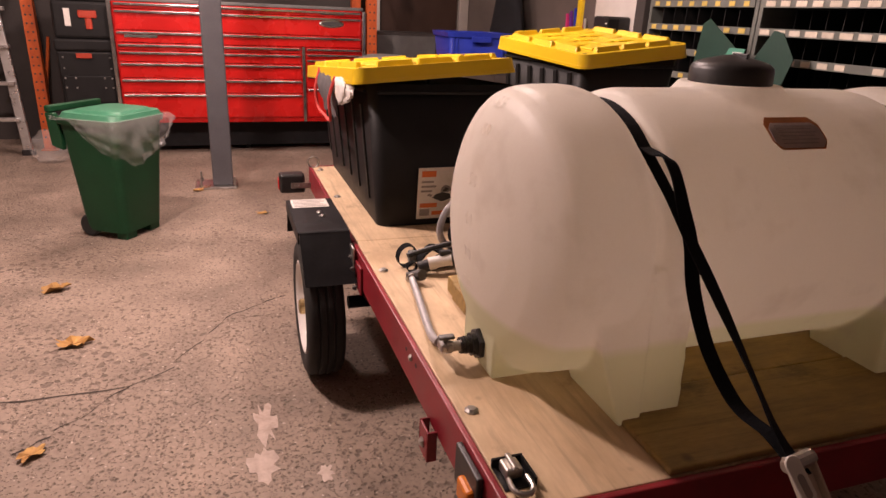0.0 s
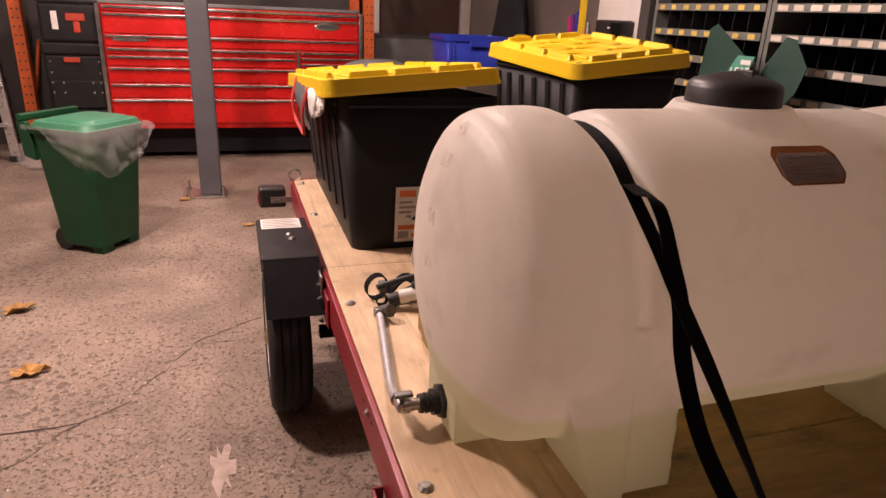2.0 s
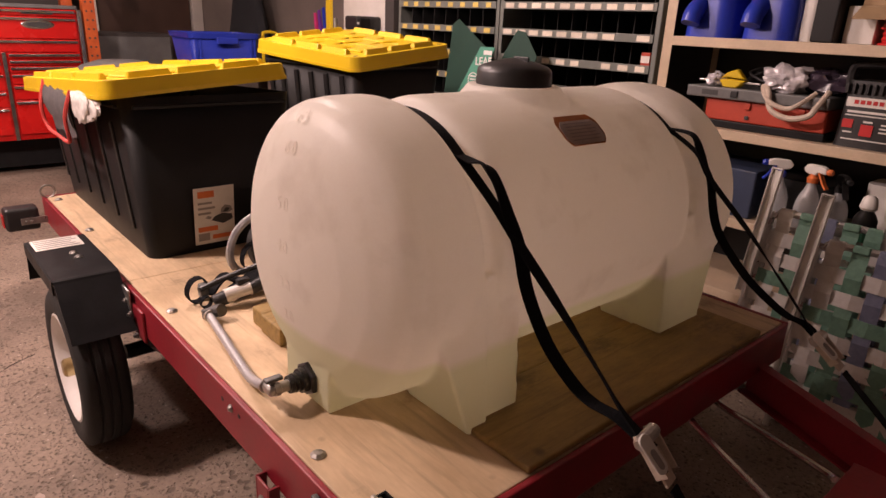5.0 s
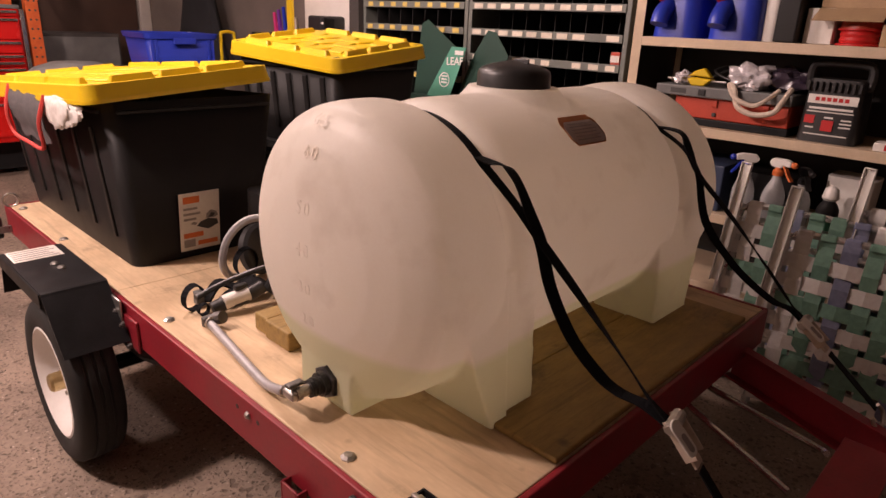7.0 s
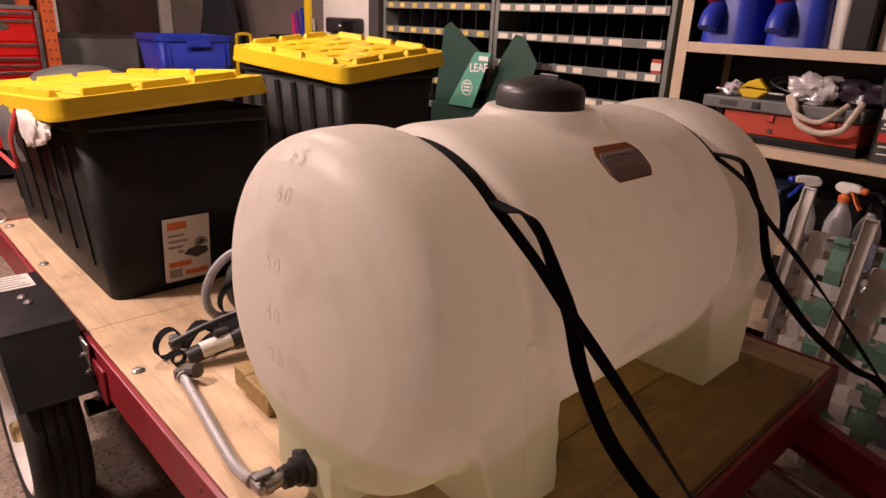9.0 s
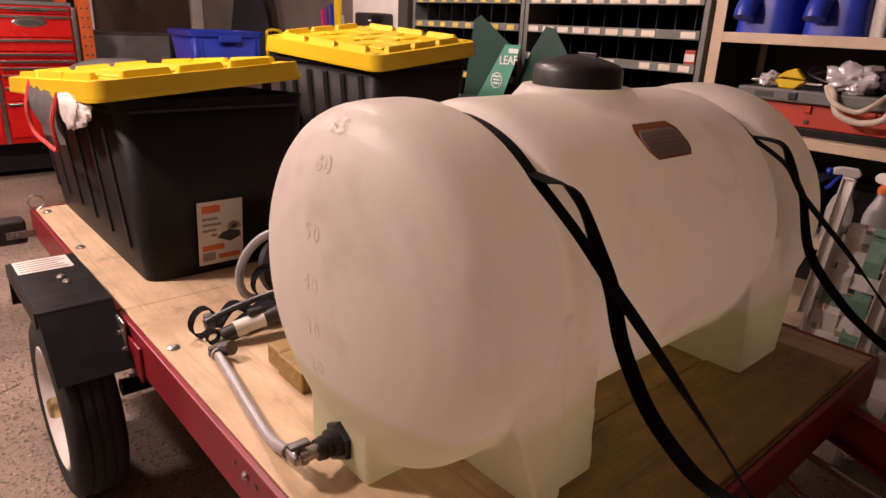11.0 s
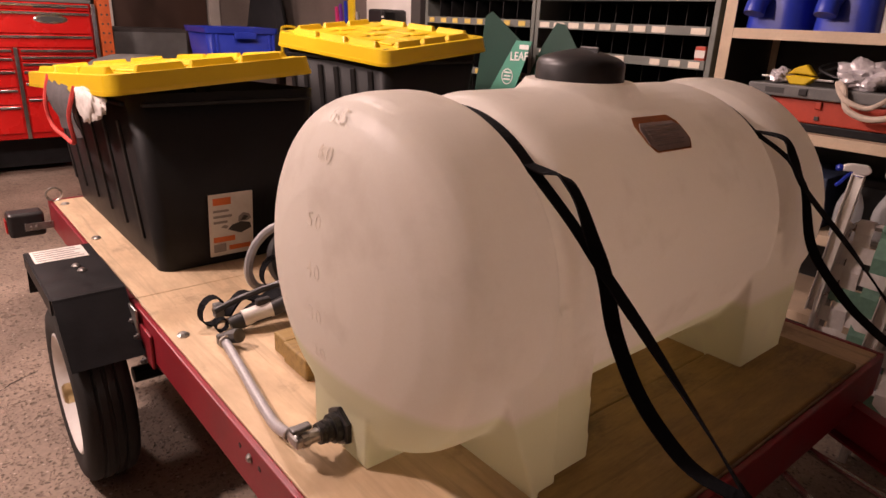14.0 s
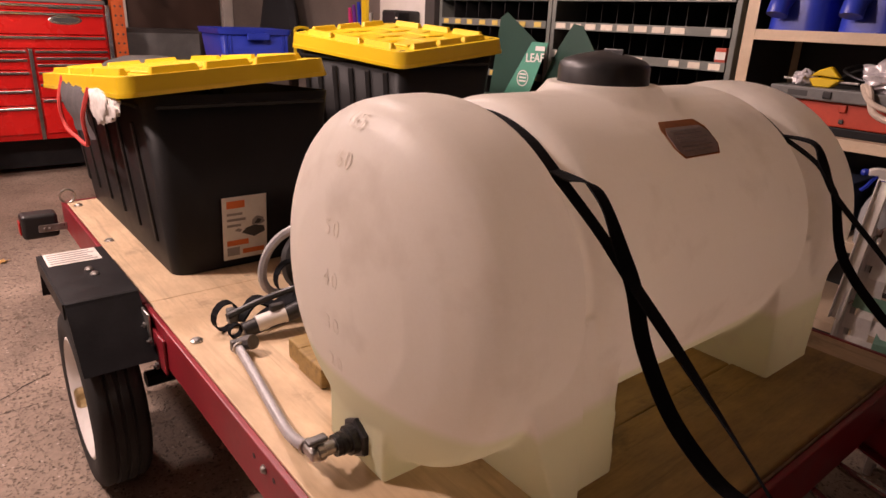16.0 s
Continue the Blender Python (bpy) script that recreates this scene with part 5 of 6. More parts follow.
# ---- ratchet straps over the tank ----
def strap(x, tight, loose, ratchet, anchor, lab_):
    """Webbing over the barrel that parts in two: a taut strand and a loose one that cross and meet again at the ratchet."""
    s = thing("ratchet_strap", lab_, "strap", group="straps over the tank")
    if x < 0.5:
        tight, loose = ([(dx, y - 0.03 * (y - 0.13), z + 0.03 * (1.3 - z)) for dx, y, z in q] for q in (tight, loose))
    rr = 0.2965
    over = [(x, CY - rr * math.sin(radians(a)), CZ + rr * math.cos(radians(a))) for a in range(-115, 42, 12)]
    part("webbing", ribbon(over, [(1, 0, 0)] * len(over), 0.028, 0.003, 3), M["web_black"], s)
    a = [over[-1]] + [(x + dx, y, z) for dx, y, z in tight] + [ratchet]
    sa = [(1, 0, 0), (1, 0.1, 0), (1, 0, 0), (0.9, 0.1, 0)] + [(0.8, 0.42, -0.35)] * (len(a) - 6) + [(0.85, 0.35, -0.25), (1, 0, 0)]
    part("webbing", ribbon(a, sa, 0.026, 0.003, 5), M["web_black"], s)
    b = [over[-1]] + [(x + dx, y, z) for dx, y, z in loose] + [ratchet]
    sb = [(1, 0, 0), (1, 0.1, 0.1), (0.7, -0.5, -0.4), (0.8, 0.1, 0), (0.9, -0.2, 0.0)] + [(0.85, -0.45, 0)] * (len(b) - 5)
    part("webbing", ribbon(b, sb, 0.026, 0.003, 6), M["web_black"], s)
    rdir = (Vector(anchor) - Vector(ratchet)).normalized()
    m = Matrix.Translation(ratchet) @ rdir.to_track_quat("Y", "Z").to_matrix().to_4x4()
    rt = part("ratchet", moved(join(box(-0.018, 0.018, -0.004, 0.062, -0.003, 0.003, 0.002), box(-0.0225, -0.0185, -0.036, 0.045, -0.010, 0.014, 0.0015), box(0.0185, 0.0225, -0.036, 0.045, -0.010, 0.014, 0.0015)), m), M["rope"], s, "pale metal ratchet body")
    part("rivet_hole", moved(lathe([(0, 0.0042), (0.005, 0.0042), (0.005, 0.003), (0, 0.003)], 8), m @ pose(0, 0.038, 0)), M["label_dark"], rt)
    oval = [(0.0135 * math.cos(a), (0.024 if math.sin(a) > 0 else -0.024) + 0.0135 * math.sin(a)) for a in [2 * math.pi * (k + 0.5) / 20 for k in range(20)]]
    hm = m @ pose(0.030, -0.004, 0.014, 0, 18, 8)
    hd = part("handle", moved(plate(oval, 0.005, None, 0.0015), hm), M["white_plastic"], rt, "worn pale ratchet handle")
    part("handle_slot", moved(plate([(x_ * 0.42, y_ * 0.5 + 0.010) for x_, y_ in oval], 0.0012), hm @ pose(0, 0, 0.0052)), M["label_grey"], hd)
    part("drum", moved(lathe([(0, -0.026), (0.013, -0.026), (0.013, 0.030), (0.009, 0.032), (0.009, 0.036), (0, 0.036)], 14), m @ pose(0, -0.024, 0.003, 0, 90, 0)), M["steel"], rt)
    a0 = Vector(ratchet) + rdir * 0.07
    part("webbing", ribbon([a0, a0.lerp(Vector(anchor), 0.5), Vector(anchor)], [m.to_3x3() @ Vector((1, 0, 0))] * 3, 0.028, 0.003, 4), M["web_black"], s)
    part("hook", tube([Vector(anchor) + Vector((0, 0.0, 0.012)), Vector(anchor) + Vector((0.02, -0.012, -0.01)), Vector(anchor) + Vector((0.012, -0.02, -0.04)), Vector(anchor) + Vector((-0.014, -0.012, -0.045)), Vector(anchor) + Vector((-0.02, 0.0, -0.02))], 0.005, 8, 5), M["steel"], s)


strap(0.341, [(-0.002, 0.706, 1.016), (0.0, 0.63, 0.950), (0.004, 0.545, 0.876), (0.005, 0.42, 0.768), (0.008, 0.355, 0.706)],
      [(0.0, 0.770, 1.084), (0.0, 0.732, 1.083), (0.0, 0.697, 1.055), (0.0, 0.662, 1.0), (0.004, 0.630, 0.940), (0.0, 0.595, 0.858), (0, 0.535, 0.772), (0, 0.465, 0.718), (0, 0.417, 0.700), (0.008, 0.36, 0.692)],
      (0.356, 0.288, 0.682), (0.385, 0.13, 0.485), "black webbing ratchet strap pulled down to the tongue")
strap(1.116, [(0, 0.695, 1.045), (0, 0.642, 0.981), (0, 0.522, 0.874), (0, 0.416, 0.769), (0, 0.335, 0.685)],
      [(0.0, 0.715, 1.090), (0.0, 0.685, 1.05), (0.0, 0.660, 1.01), (0.0, 0.640, 0.97), (0.0, 0.60, 0.854), (0, 0.515, 0.763), (0, 0.45, 0.717), (0, 0.384, 0.684), (0, 0.335, 0.676)],
      (1.105, 0.28, 0.642), (1.115, 0.10, 0.49), "black webbing ratchet strap pulled down to the tongue")

# ---- parts-bin shelving along the east wall ----
FX = 2.10


def bin_case(y0, y1, cols, tag_mat, lab_, gaps, frame_mat):
    c = thing("parts_bin_case", lab_, "shelving", pose(FX, 0, 0), group="parts bin cases")
    for yy in (y0, y1):
        part("side_panel", box(0.0, 0.44, yy - 0.012, yy + 0.012, 0.0, 1.98, 0.002), frame_mat, c)
    # back, shelves and dividers carry the recess shade in their colour
    part("back_panel", box(0.4405, 0.45, y0, y1, 0.0, 1.98), M["bin_shade"], c)
    part("top_panel", box(0.0, 0.44, y0 + 0.0125, y1 - 0.0125, 1.965, 1.98), frame_mat, c)
    z = 0.545
    k = 0
    while z < 1.9:
        sh = part("shelf", box(0.006, 0.44, y0 + 0.0125, y1 - 0.0125, z - 0.028, z - 0.022), M["bin_shade"], c)
        part("label_rail", box(-0.006, 0.0055, y0 + 0.0125, y1 - 0.0125, z - 0.036, z, 0.001), frame_mat, c)
        w = (y1 - y0 - 0.03) / cols
        for i in range(cols):
            yc = y0 + 0.015 + w * (i + 0.5)
            if (i * 7 + k * 3) % 11 not in gaps:
                tw = 0.033 if tag_mat is M["tag_white"] else 0.024
                part("tag", box(-0.0085, -0.0065, yc - tw + 0.004 * ((i + k) % 2), yc + tw - 0.006 * ((i * 3 + k) % 3), z - 0.031, z - 0.006), tag_mat, c)
            if i:
                part("divider", box(0.008 if tag_mat is M["tag_yellow"] else 0.12, 0.43, y0 + 0.015 + w * i - 0.0015, y0 + 0.015 + w * i + 0.0015, z - 0.0215, z + 0.090), M["bin_shade"], c)
        z += 0.131
        k += 1
    return c


bin_case(1.475, 2.425, 10, M["tag_white"], "grey-green steel parts-bin case with paper tags", (3,), M["bin_steel"])
bin_case(2.455, 3.33, 8, M["tag_yellow"], "grey steel parts-bin case with yellow tags", (), M["bin_steel"])
bx = thing("small_box", "small red and white carton in a bin", "carton", pose(FX + 0.03, 1.512, 1.179))
part("carton", box(0, 0.08, 0.0, 0.045, 0, 0.075, 0.002), M["case_orange"], bx)
part("white_band", box(-0.001, 0.0, 0.0, 0.045, 0.03, 0.06), M["paper"], bx)

# ---- tan steel shelf unit ----
sh = thing("shelf_unit", "tan enamelled steel shelf unit, loaded", "shelving", pose(FX, 0, 0))
for yy in (1.418, -0.20):
    for xx in (0.0, 0.42):
        part("upright", join(box(xx, xx + 0.004, yy - 0.022, yy + 0.022, 0, 1.98), box(xx + 0.0045, xx + 0.035, yy + 0.018, yy + 0.022, 0, 1.98)), M["tan"], sh)
SHELVES = (0.30, 0.62, 0.975, 1.332, 1.70)
for z in SHELVES:
    part("shelf", join(box(0.001, 0.455, -0.175, 1.394, z - 0.004, z), box(-0.003, 0.0005, -0.175, 1.394, z - 0.038, z, 0.0015), box(0.4555, 0.459, -0.175, 1.394, z - 0.038, z)), M["tan"], sh)
# panels behind the tan shelves take the same painted-in shade
part("back_panel", box(0.462, 0.468, -0.2, 1.44, 0.0, 1.98), M["bin_shade"], sh)
part("side_panel", box(0.036, 0.42, 1.425, 1.43, 0, 1.98), M["bin_shade"], sh)


def jug(y, m0):
    j = thing("fluid_jug", "blue plastic fluid jug with a red cap lying on its side", "jug", m0 @ Matrix.Diagonal((1.25, 1.25, 1.25, 1)), group="blue jugs on the shelf")
    part("body", tapered(0, 0, 0.0, 0.19, 0.27, 0.17, 0.25, 0.15, 0.05, 5), M["blue"], j, smooth=True)
    part("spout", tube([(-0.12, 0.03, 0.10), (-0.16, 0.03, 0.075), (-0.175, 0.03, 0.04)], 0.03, 12, 4), M["blue"], j, smooth=True)
    part("handle", tube([(-0.10, -0.03, 0.18), (-0.08, -0.03, 0.225), (0.03, -0.03, 0.232), (0.06, -0.03, 0.185)], 0.016, 8, 4), M["blue"], j, smooth=True)
    part("cap", lathe([(0, 0.035), (0.024, 0.034), (0.028, 0.028), (0.028, 0), (0, 0)], 16, pose(-0.125, 0.04, 0.135, 0, -60, 0)), M["red_plastic"], j, "red cap")
    part("label", box(0.0, 0.10, -0.088, -0.0865, 0.03, 0.13), M["paper"], j)


jug(0, pose(FX + 0.19, 1.275, SHELVES[3] + 0.0005))
jug(0, pose(FX + 0.19, 1.025, SHELVES[3] + 0.0005))
it = thing("white_jug", "white plastic bottle beside the blue jugs", "bottle", pose(FX + 0.16, 0.90, SHELVES[3] + 0.0005))
part("body", tapered(0, 0, 0, 0.24, 0.16, 0.06, 0.15, 0.055, 0.02, 4), M["white_plastic"], it, smooth=True)
it = thing("dark_case", "dark carton on the shelf", "case", pose(FX + 0.18, 0.82, SHELVES[3] + 0.0005))
part("body", box(-0.15, 0.15, -0.04, 0.04, 0, 0.25, 0.006), M["tote"], it)
it = thing("carton", "open kraft cardboard carton on the shelf", "carton", pose(FX + 0.22, 0.63, SHELVES[3] + 0.13))
part("body", box(-0.12, 0.14, -0.13, 0.10, 0, 0.16, 0.003), M["kraft"], it)
part("flap", moved(box(-0.10, 0.0, -0.13, 0.10, 0, 0.003), pose(-0.12, 0, 0.0, 0, -28, 0)), M["kraft"], it)
it = thing("carton", "white carton under the kraft carton", "carton", pose(FX + 0.22, 0.70, SHELVES[3] + 0.0005))
part("body", box(-0.13, 0.12, -0.03, 0.07, 0, 0.129, 0.003), M["paper"], it)
it = thing("cable_reel", "red cable reel with a clear cover", "reel", pose(FX + 0.12, 0.585, SHELVES[3] + 0.0005))
part("reel", lathe([(0, 0.0), (0.075, 0.0), (0.075, 0.006), (0.062, 0.010), (0.066, 0.02), (0.062, 0.03), (0.066, 0.04), (0.062, 0.05), (0.075, 0.055), (0.075, 0.06), (0, 0.06)], 28), M["red_plastic"], it, smooth=True)
part("cover", lathe([(0.07, 0.0605), (0.066, 0.085), (0.045, 0.105), (0.0, 0.112)], 24), M["case_orange"], it, smooth=True)
it = thing("carton", "small kraft carton with a white label", "carton", pose(FX + 0.10, 0.44, SHELVES[3] + 0.0005))
part("body", box(-0.07, 0.07, -0.06, 0.06, 0, 0.075, 0.003), M["kraft"], it)
part("label", box(-0.0715, -0.0702, -0.035, 0.03, 0.025, 0.06), M["paper"], it)
it = thing("spool", "dark red spool on the small carton", "spool", pose(FX + 0.10, 0.43, SHELVES[3] + 0.0765))
part("spool", lathe([(0, 0), (0.045, 0), (0.04, 0.05), (0.03, 0.10), (0, 0.10)], 20), M["red_plastic"], it, smooth=True)

# second shelf: long orange case with things on top, battery charger
z2 = SHELVES[2] + 0.0005
oc = thing("tool_case", "orange-red metal tool case with a dark base", "tool case", pose(FX + 0.05, 0.985, z2))
part("base", box(0.0, 0.30, -0.245, 0.245, 0.0, 0.030, 0.004), M["black_metal"], oc)
part("case_body", box(0.004, 0.30, -0.24, 0.24, 0.0305, 0.118, 0.006), M["case_orange"], oc)
for yy in (0.06, -0.15):
    part("latch", box(-0.006, 0.0035, yy - 0.012, yy + 0.012, 0.085, 0.112, 0.003), M["case_orange"], oc)
part("lock", box(-0.003, 0.0035, 0.05, 0.066, 0.045, 0.06, 0.002), M["label_dark"], oc)
gcs = thing("grey_case", "long grey case lying on the orange case", "case", pose(FX + 0.03, 1.03, z2 + 0.1185))
part("case_body", box(0.0, 0.26, -0.29, 0.28, 0.0, 0.045, 0.006), M["grey_plastic"], gcs)
part("mark", box(-0.0015, -0.0002, 0.14, 0.21, 0.012, 0.032), M["label_dark"], gcs)
part("latch", box(-0.006, -0.0005, 0.055, 0.085, 0.01, 0.036, 0.003), M["black"], gcs)


def rag(name, lab_, cat, m, size, mt, seed_, sq=(1, 1, 0.6), amp=0.35):
    bm = bmesh.new()
    bmesh.ops.create_icosphere(bm, subdivisions=4, radius=1.0)
    for v in bm.verts:
        k = 1 + amp * noise.noise(v.co * 1.8 + Vector((seed_, 0, 0))) + amp * 0.5 * noise.noise(v.co * 4.5 + Vector((seed_, 3, 0)))
        v.co = Vector((v.co.x * sq[0] * k * size, v.co.y * sq[1] * k * size, max(0.0, (v.co.z * k + 0.75) * sq[2] * size)))
    return tagged(part(name, bm, mt, None, m=m, smooth=True), lab_, cat)


zt = z2 + 0.164
rag("crumpled_bag", "crumpled silvery plastic bag on the case", "bag", pose(FX + 0.11, 0.935, zt), 0.075, M["foil"], 2, (0.9, 1.1, 0.8), 0.5)
rag("dark_bag", "dark crumpled bag behind the silvery one", "bag", pose(FX + 0.17, 0.82, zt), 0.085, M["dark_film"], 7, (0.9, 1.3, 0.65), 0.4)
yt = thing("yellow_clamp", "bright yellow plastic clamp on the case", "clamp", pose(FX + 0.08, 1.135, zt))
SIDE = Matrix(((0, 0, 1, -0.02), (1, 0, 0, 0), (0, 1, 0, 0), (0, 0, 0, 1)))
part("jaw", plate([(-0.055, 0.030), (-0.02, 0.0), (0.035, 0.0), (0.055, 0.028), (0.02, 0.034)], 0.045, SIDE, 0.004), M["yellow"], yt)
part("arm", plate([(-0.052, 0.036), (0.018, 0.040), (0.050, 0.036), (0.025, 0.060), (-0.015, 0.075)], 0.030, SIDE, 0.004), M["yellow"], yt)
part("bar", box(-0.006, 0.006, -0.11, 0.15, 0.018, 0.026, 0.002), M["steel"], yt)
rag("clear_wrap", "crinkled clear wrapping beside the clamp", "wrapping", pose(FX + 0.08, 1.215, zt), 0.032, M["foil"], 11, (1, 1.2, 1.0), 0.5)
cb = thing("black_cable", "loops of black cable on the case", "cable", pose(FX + 0.2, 1.0, zt))
part("cable", tube([(0, 0.16, 0.006), (-0.02, 0.10, 0.05), (0.0, 0.03, 0.075), (-0.03, -0.04, 0.06), (-0.06, 0.02, 0.03), (-0.02, 0.12, 0.06), (0.03, 0.05, 0.085), (0.02, -0.08, 0.05), (-0.02, -0.13, 0.006)], 0.005, 6, 6), M["black"], cb)
pt = thing("pale_tubing", "loop of pale tubing hanging over the case", "tubing", pose(FX + 0.03, 0.86, zt))
part("tube", tube([(0.02, 0.13, 0.02), (-0.015, 0.10, 0.0), (-0.04, 0.07, -0.06), (-0.045, 0.0, -0.085), (-0.045, -0.07, -0.07), (-0.03, -0.09, -0.035), (0.03, -0.10, 0.02)], 0.011, 8, 6), M["rope"], pt, smooth=True)
part("tube", tube([(0.02, 0.14, 0.02), (-0.02, 0.11, -0.01), (-0.045, 0.07, -0.035), (-0.045, 0.01, -0.05), (-0.04, -0.03, -0.03), (0.02, -0.06, 0.012)], 0.009, 8, 6), M["rope"], pt, smooth=True)
bc = thing("battery_charger", "black battery charger with a handle and printed panel", "charger", pose(FX + 0.04, 0.605, z2))
part("body", join(tapered(0.09, 0, 0, 0.235, 0.18, 0.205, 0.16, 0.190, 0.025, 4)), M["black"], bc, smooth=True)
part("handle", tube([(0.05, -0.10, 0.20), (0.05, -0.10, 0.275), (0.05, -0.06, 0.292), (0.05, 0.06, 0.292), (0.05, 0.10, 0.275), (0.05, 0.10, 0.20)], 0.016, 8, 4), M["black"], bc, smooth=True)
for k in range(9):
    part("vent_rib", box(-0.004, 0.012, -0.09 + 0.022 * k, -0.080 + 0.022 * k, 0.19, 0.225, 0.002), M["black"], bc)
PM = pose(0.0005, 0, 0, 0, 2.5, 0)
part("white_panel", moved(box(-0.003, 0.0, -0.085, 0.085, 0.145, 0.178), PM), M["paper"], bc, "white name panel")
for k in range(6):
    part("red_print", moved(box(-0.005, -0.0032, -0.055 + 0.02 * k, -0.041 + 0.02 * k, 0.155, 0.169), PM), M["red_plastic"], bc)
for yy, zz, w_, h_, mt in ((0, 0.128, 0.15, 0.008, "paper"), (0, 0.115, 0.16, 0.004, "paper"), (0.065, 0.085, 0.035, 0.03, "red_plastic"), (0.0, 0.065, 0.04, 0.04, "red_plastic"), (-0.06, 0.09, 0.035, 0.005, "paper"), (-0.06, 0.077, 0.04, 0.005, "paper"),
                           (-0.06, 0.064, 0.04, 0.005, "paper"), (0.06, 0.055, 0.03, 0.005, "paper"), (0.0, 0.03, 0.15, 0.004, "paper"), (0.0, 0.095, 0.03, 0.006, "paper")):
    part("panel_print", moved(box(-0.004, -0.0005, yy - w_ / 2, yy + w_ / 2, zz - h_ / 2, zz + h_ / 2), PM), M[mt], bc)
it = thing("small_box", "small white and red box at the shelf edge", "carton", pose(FX + 0.06, 0.40, z2))
part("body", box(-0.04, 0.04, -0.035, 0.035, 0, 0.03, 0.002), M["paper"], it)
part("red_band", box(-0.0415, -0.0402, -0.035, 0.0, 0.005, 0.025), M["red_plastic"], it)

# third shelf: spray bottles
z3 = SHELVES[1] + 0.0005


def spray(y, x, turn, head, trig, lab_, liquid, h=0.17):
    b = thing("spray_bottle", lab_, "spray bottle", pose(FX + x, y, z3, 0, 0, turn), group="spray bottles on the shelf")
    part("bottle", lathe([(0, 0), (0.040, 0), (0.045, 0.006), (0.045, 0.50 * h), (0.043, 0.62 * h), (0.034, 0.76 * h), (0.020, 0.90 * h), (0.015, h), (0.0, h)], 24), liquid, b, smooth=True)
    part("collar", lathe([(0, h), (0.020, h), (0.021, h + 0.018), (0.014, h + 0.026), (0.011, h + 0.034), (0, h + 0.034)], 16), M[trig], b)
    hd = plate([(-0.052, 0.040), (-0.052, 0.062), (-0.030, 0.070), (0.026, 0.068), (0.040, 0.050), (0.030, 0.034), (0.008, 0.030), (-0.012, 0.030), (-0.022, 0.042)], 0.024, None, 0.004)
    part("head", moved(hd, Matrix.Translation((0, 0.012, h)) @ Matrix(((1, 0, 0, 0), (0, 0, -1, 0), (0, 1, 0, 0), (0, 0, 0, 1)))), M[head], b)
    part("nozzle", lathe([(0, 0), (0.011, 0), (0.013, 0.012), (0.009, 0.020), (0, 0.020)], 8, pose(-0.0525, 0, h + 0.051, 0, -90, 0)), M[trig], b)
    part("trigger", ribbon([(-0.022, 0, h + 0.042), (-0.036, 0, h + 0.022), (-0.046, 0, h + 0.004), (-0.062, 0, h - 0.014)], [(0, 1, 0)] * 4, 0.020, 0.007, 3), M[trig], b)


spray(0.855, 0.03, -60, "white_plastic", "blue", "clear spray bottle with a blue trigger", M["clear_bottle"], 0.205)
spray(0.735, 0.03, 75, "white_plastic", "label_orange", "clear spray bottle with an orange trigger", M["clear_bottle"], 0.205)
spray(0.66, 0.12, 40, "black", "black", "clear spray bottle with a black trigger", M["clear_bottle"], 0.17)
it = thing("bottle", "dark bottle with a green label and white cap", "bottle", pose(FX + 0.03, 0.53, z3))
part("body", lathe([(0, 0), (0.038, 0), (0.04, 0.005), (0.04, 0.11), (0.03, 0.13), (0.018, 0.145), (0, 0.145)], 18), M["tote"], it, smooth=True)
part("label", lathe([(0.0405, 0.03), (0.0408, 0.03), (0.0408, 0.09), (0.0405, 0.09)], 18), M["green_lid"], it)
part("cap", lathe([(0, 0.1455), (0.024, 0.1455), (0.03, 0.155), (0.024, 0.19), (0.012, 0.2), (0, 0.2)], 14), M["white_plastic"], it, smooth=True)
it = thing("white_tub", "white plastic tub at the back of the shelf", "tub", pose(FX + 0.22, 0.50, z3))
part("tub", tapered(0, 0, 0, 0.22, 0.16, 0.16, 0.17, 0.17, 0.03, 4), M["white_plastic"], it, smooth=True)
it = thing("dark_bin", "dark plastic bin at the back of the shelf", "bin", pose(FX + 0.24, 0.80, z3))
part("bin", tapered(0, 0, 0, 0.18, 0.2, 0.22, 0.22, 0.24, 0.03, 4), M["tote"], it, smooth=True)
it = thing("dark_box", "dark blue box on the low shelf", "box", pose(FX + 0.2, 1.15, z3))
part("body", box(-0.16, 0.16, -0.2, 0.2, 0, 0.2, 0.006), mat("navy_card", (0.03, 0.045, 0.09), rough=0.6), it)


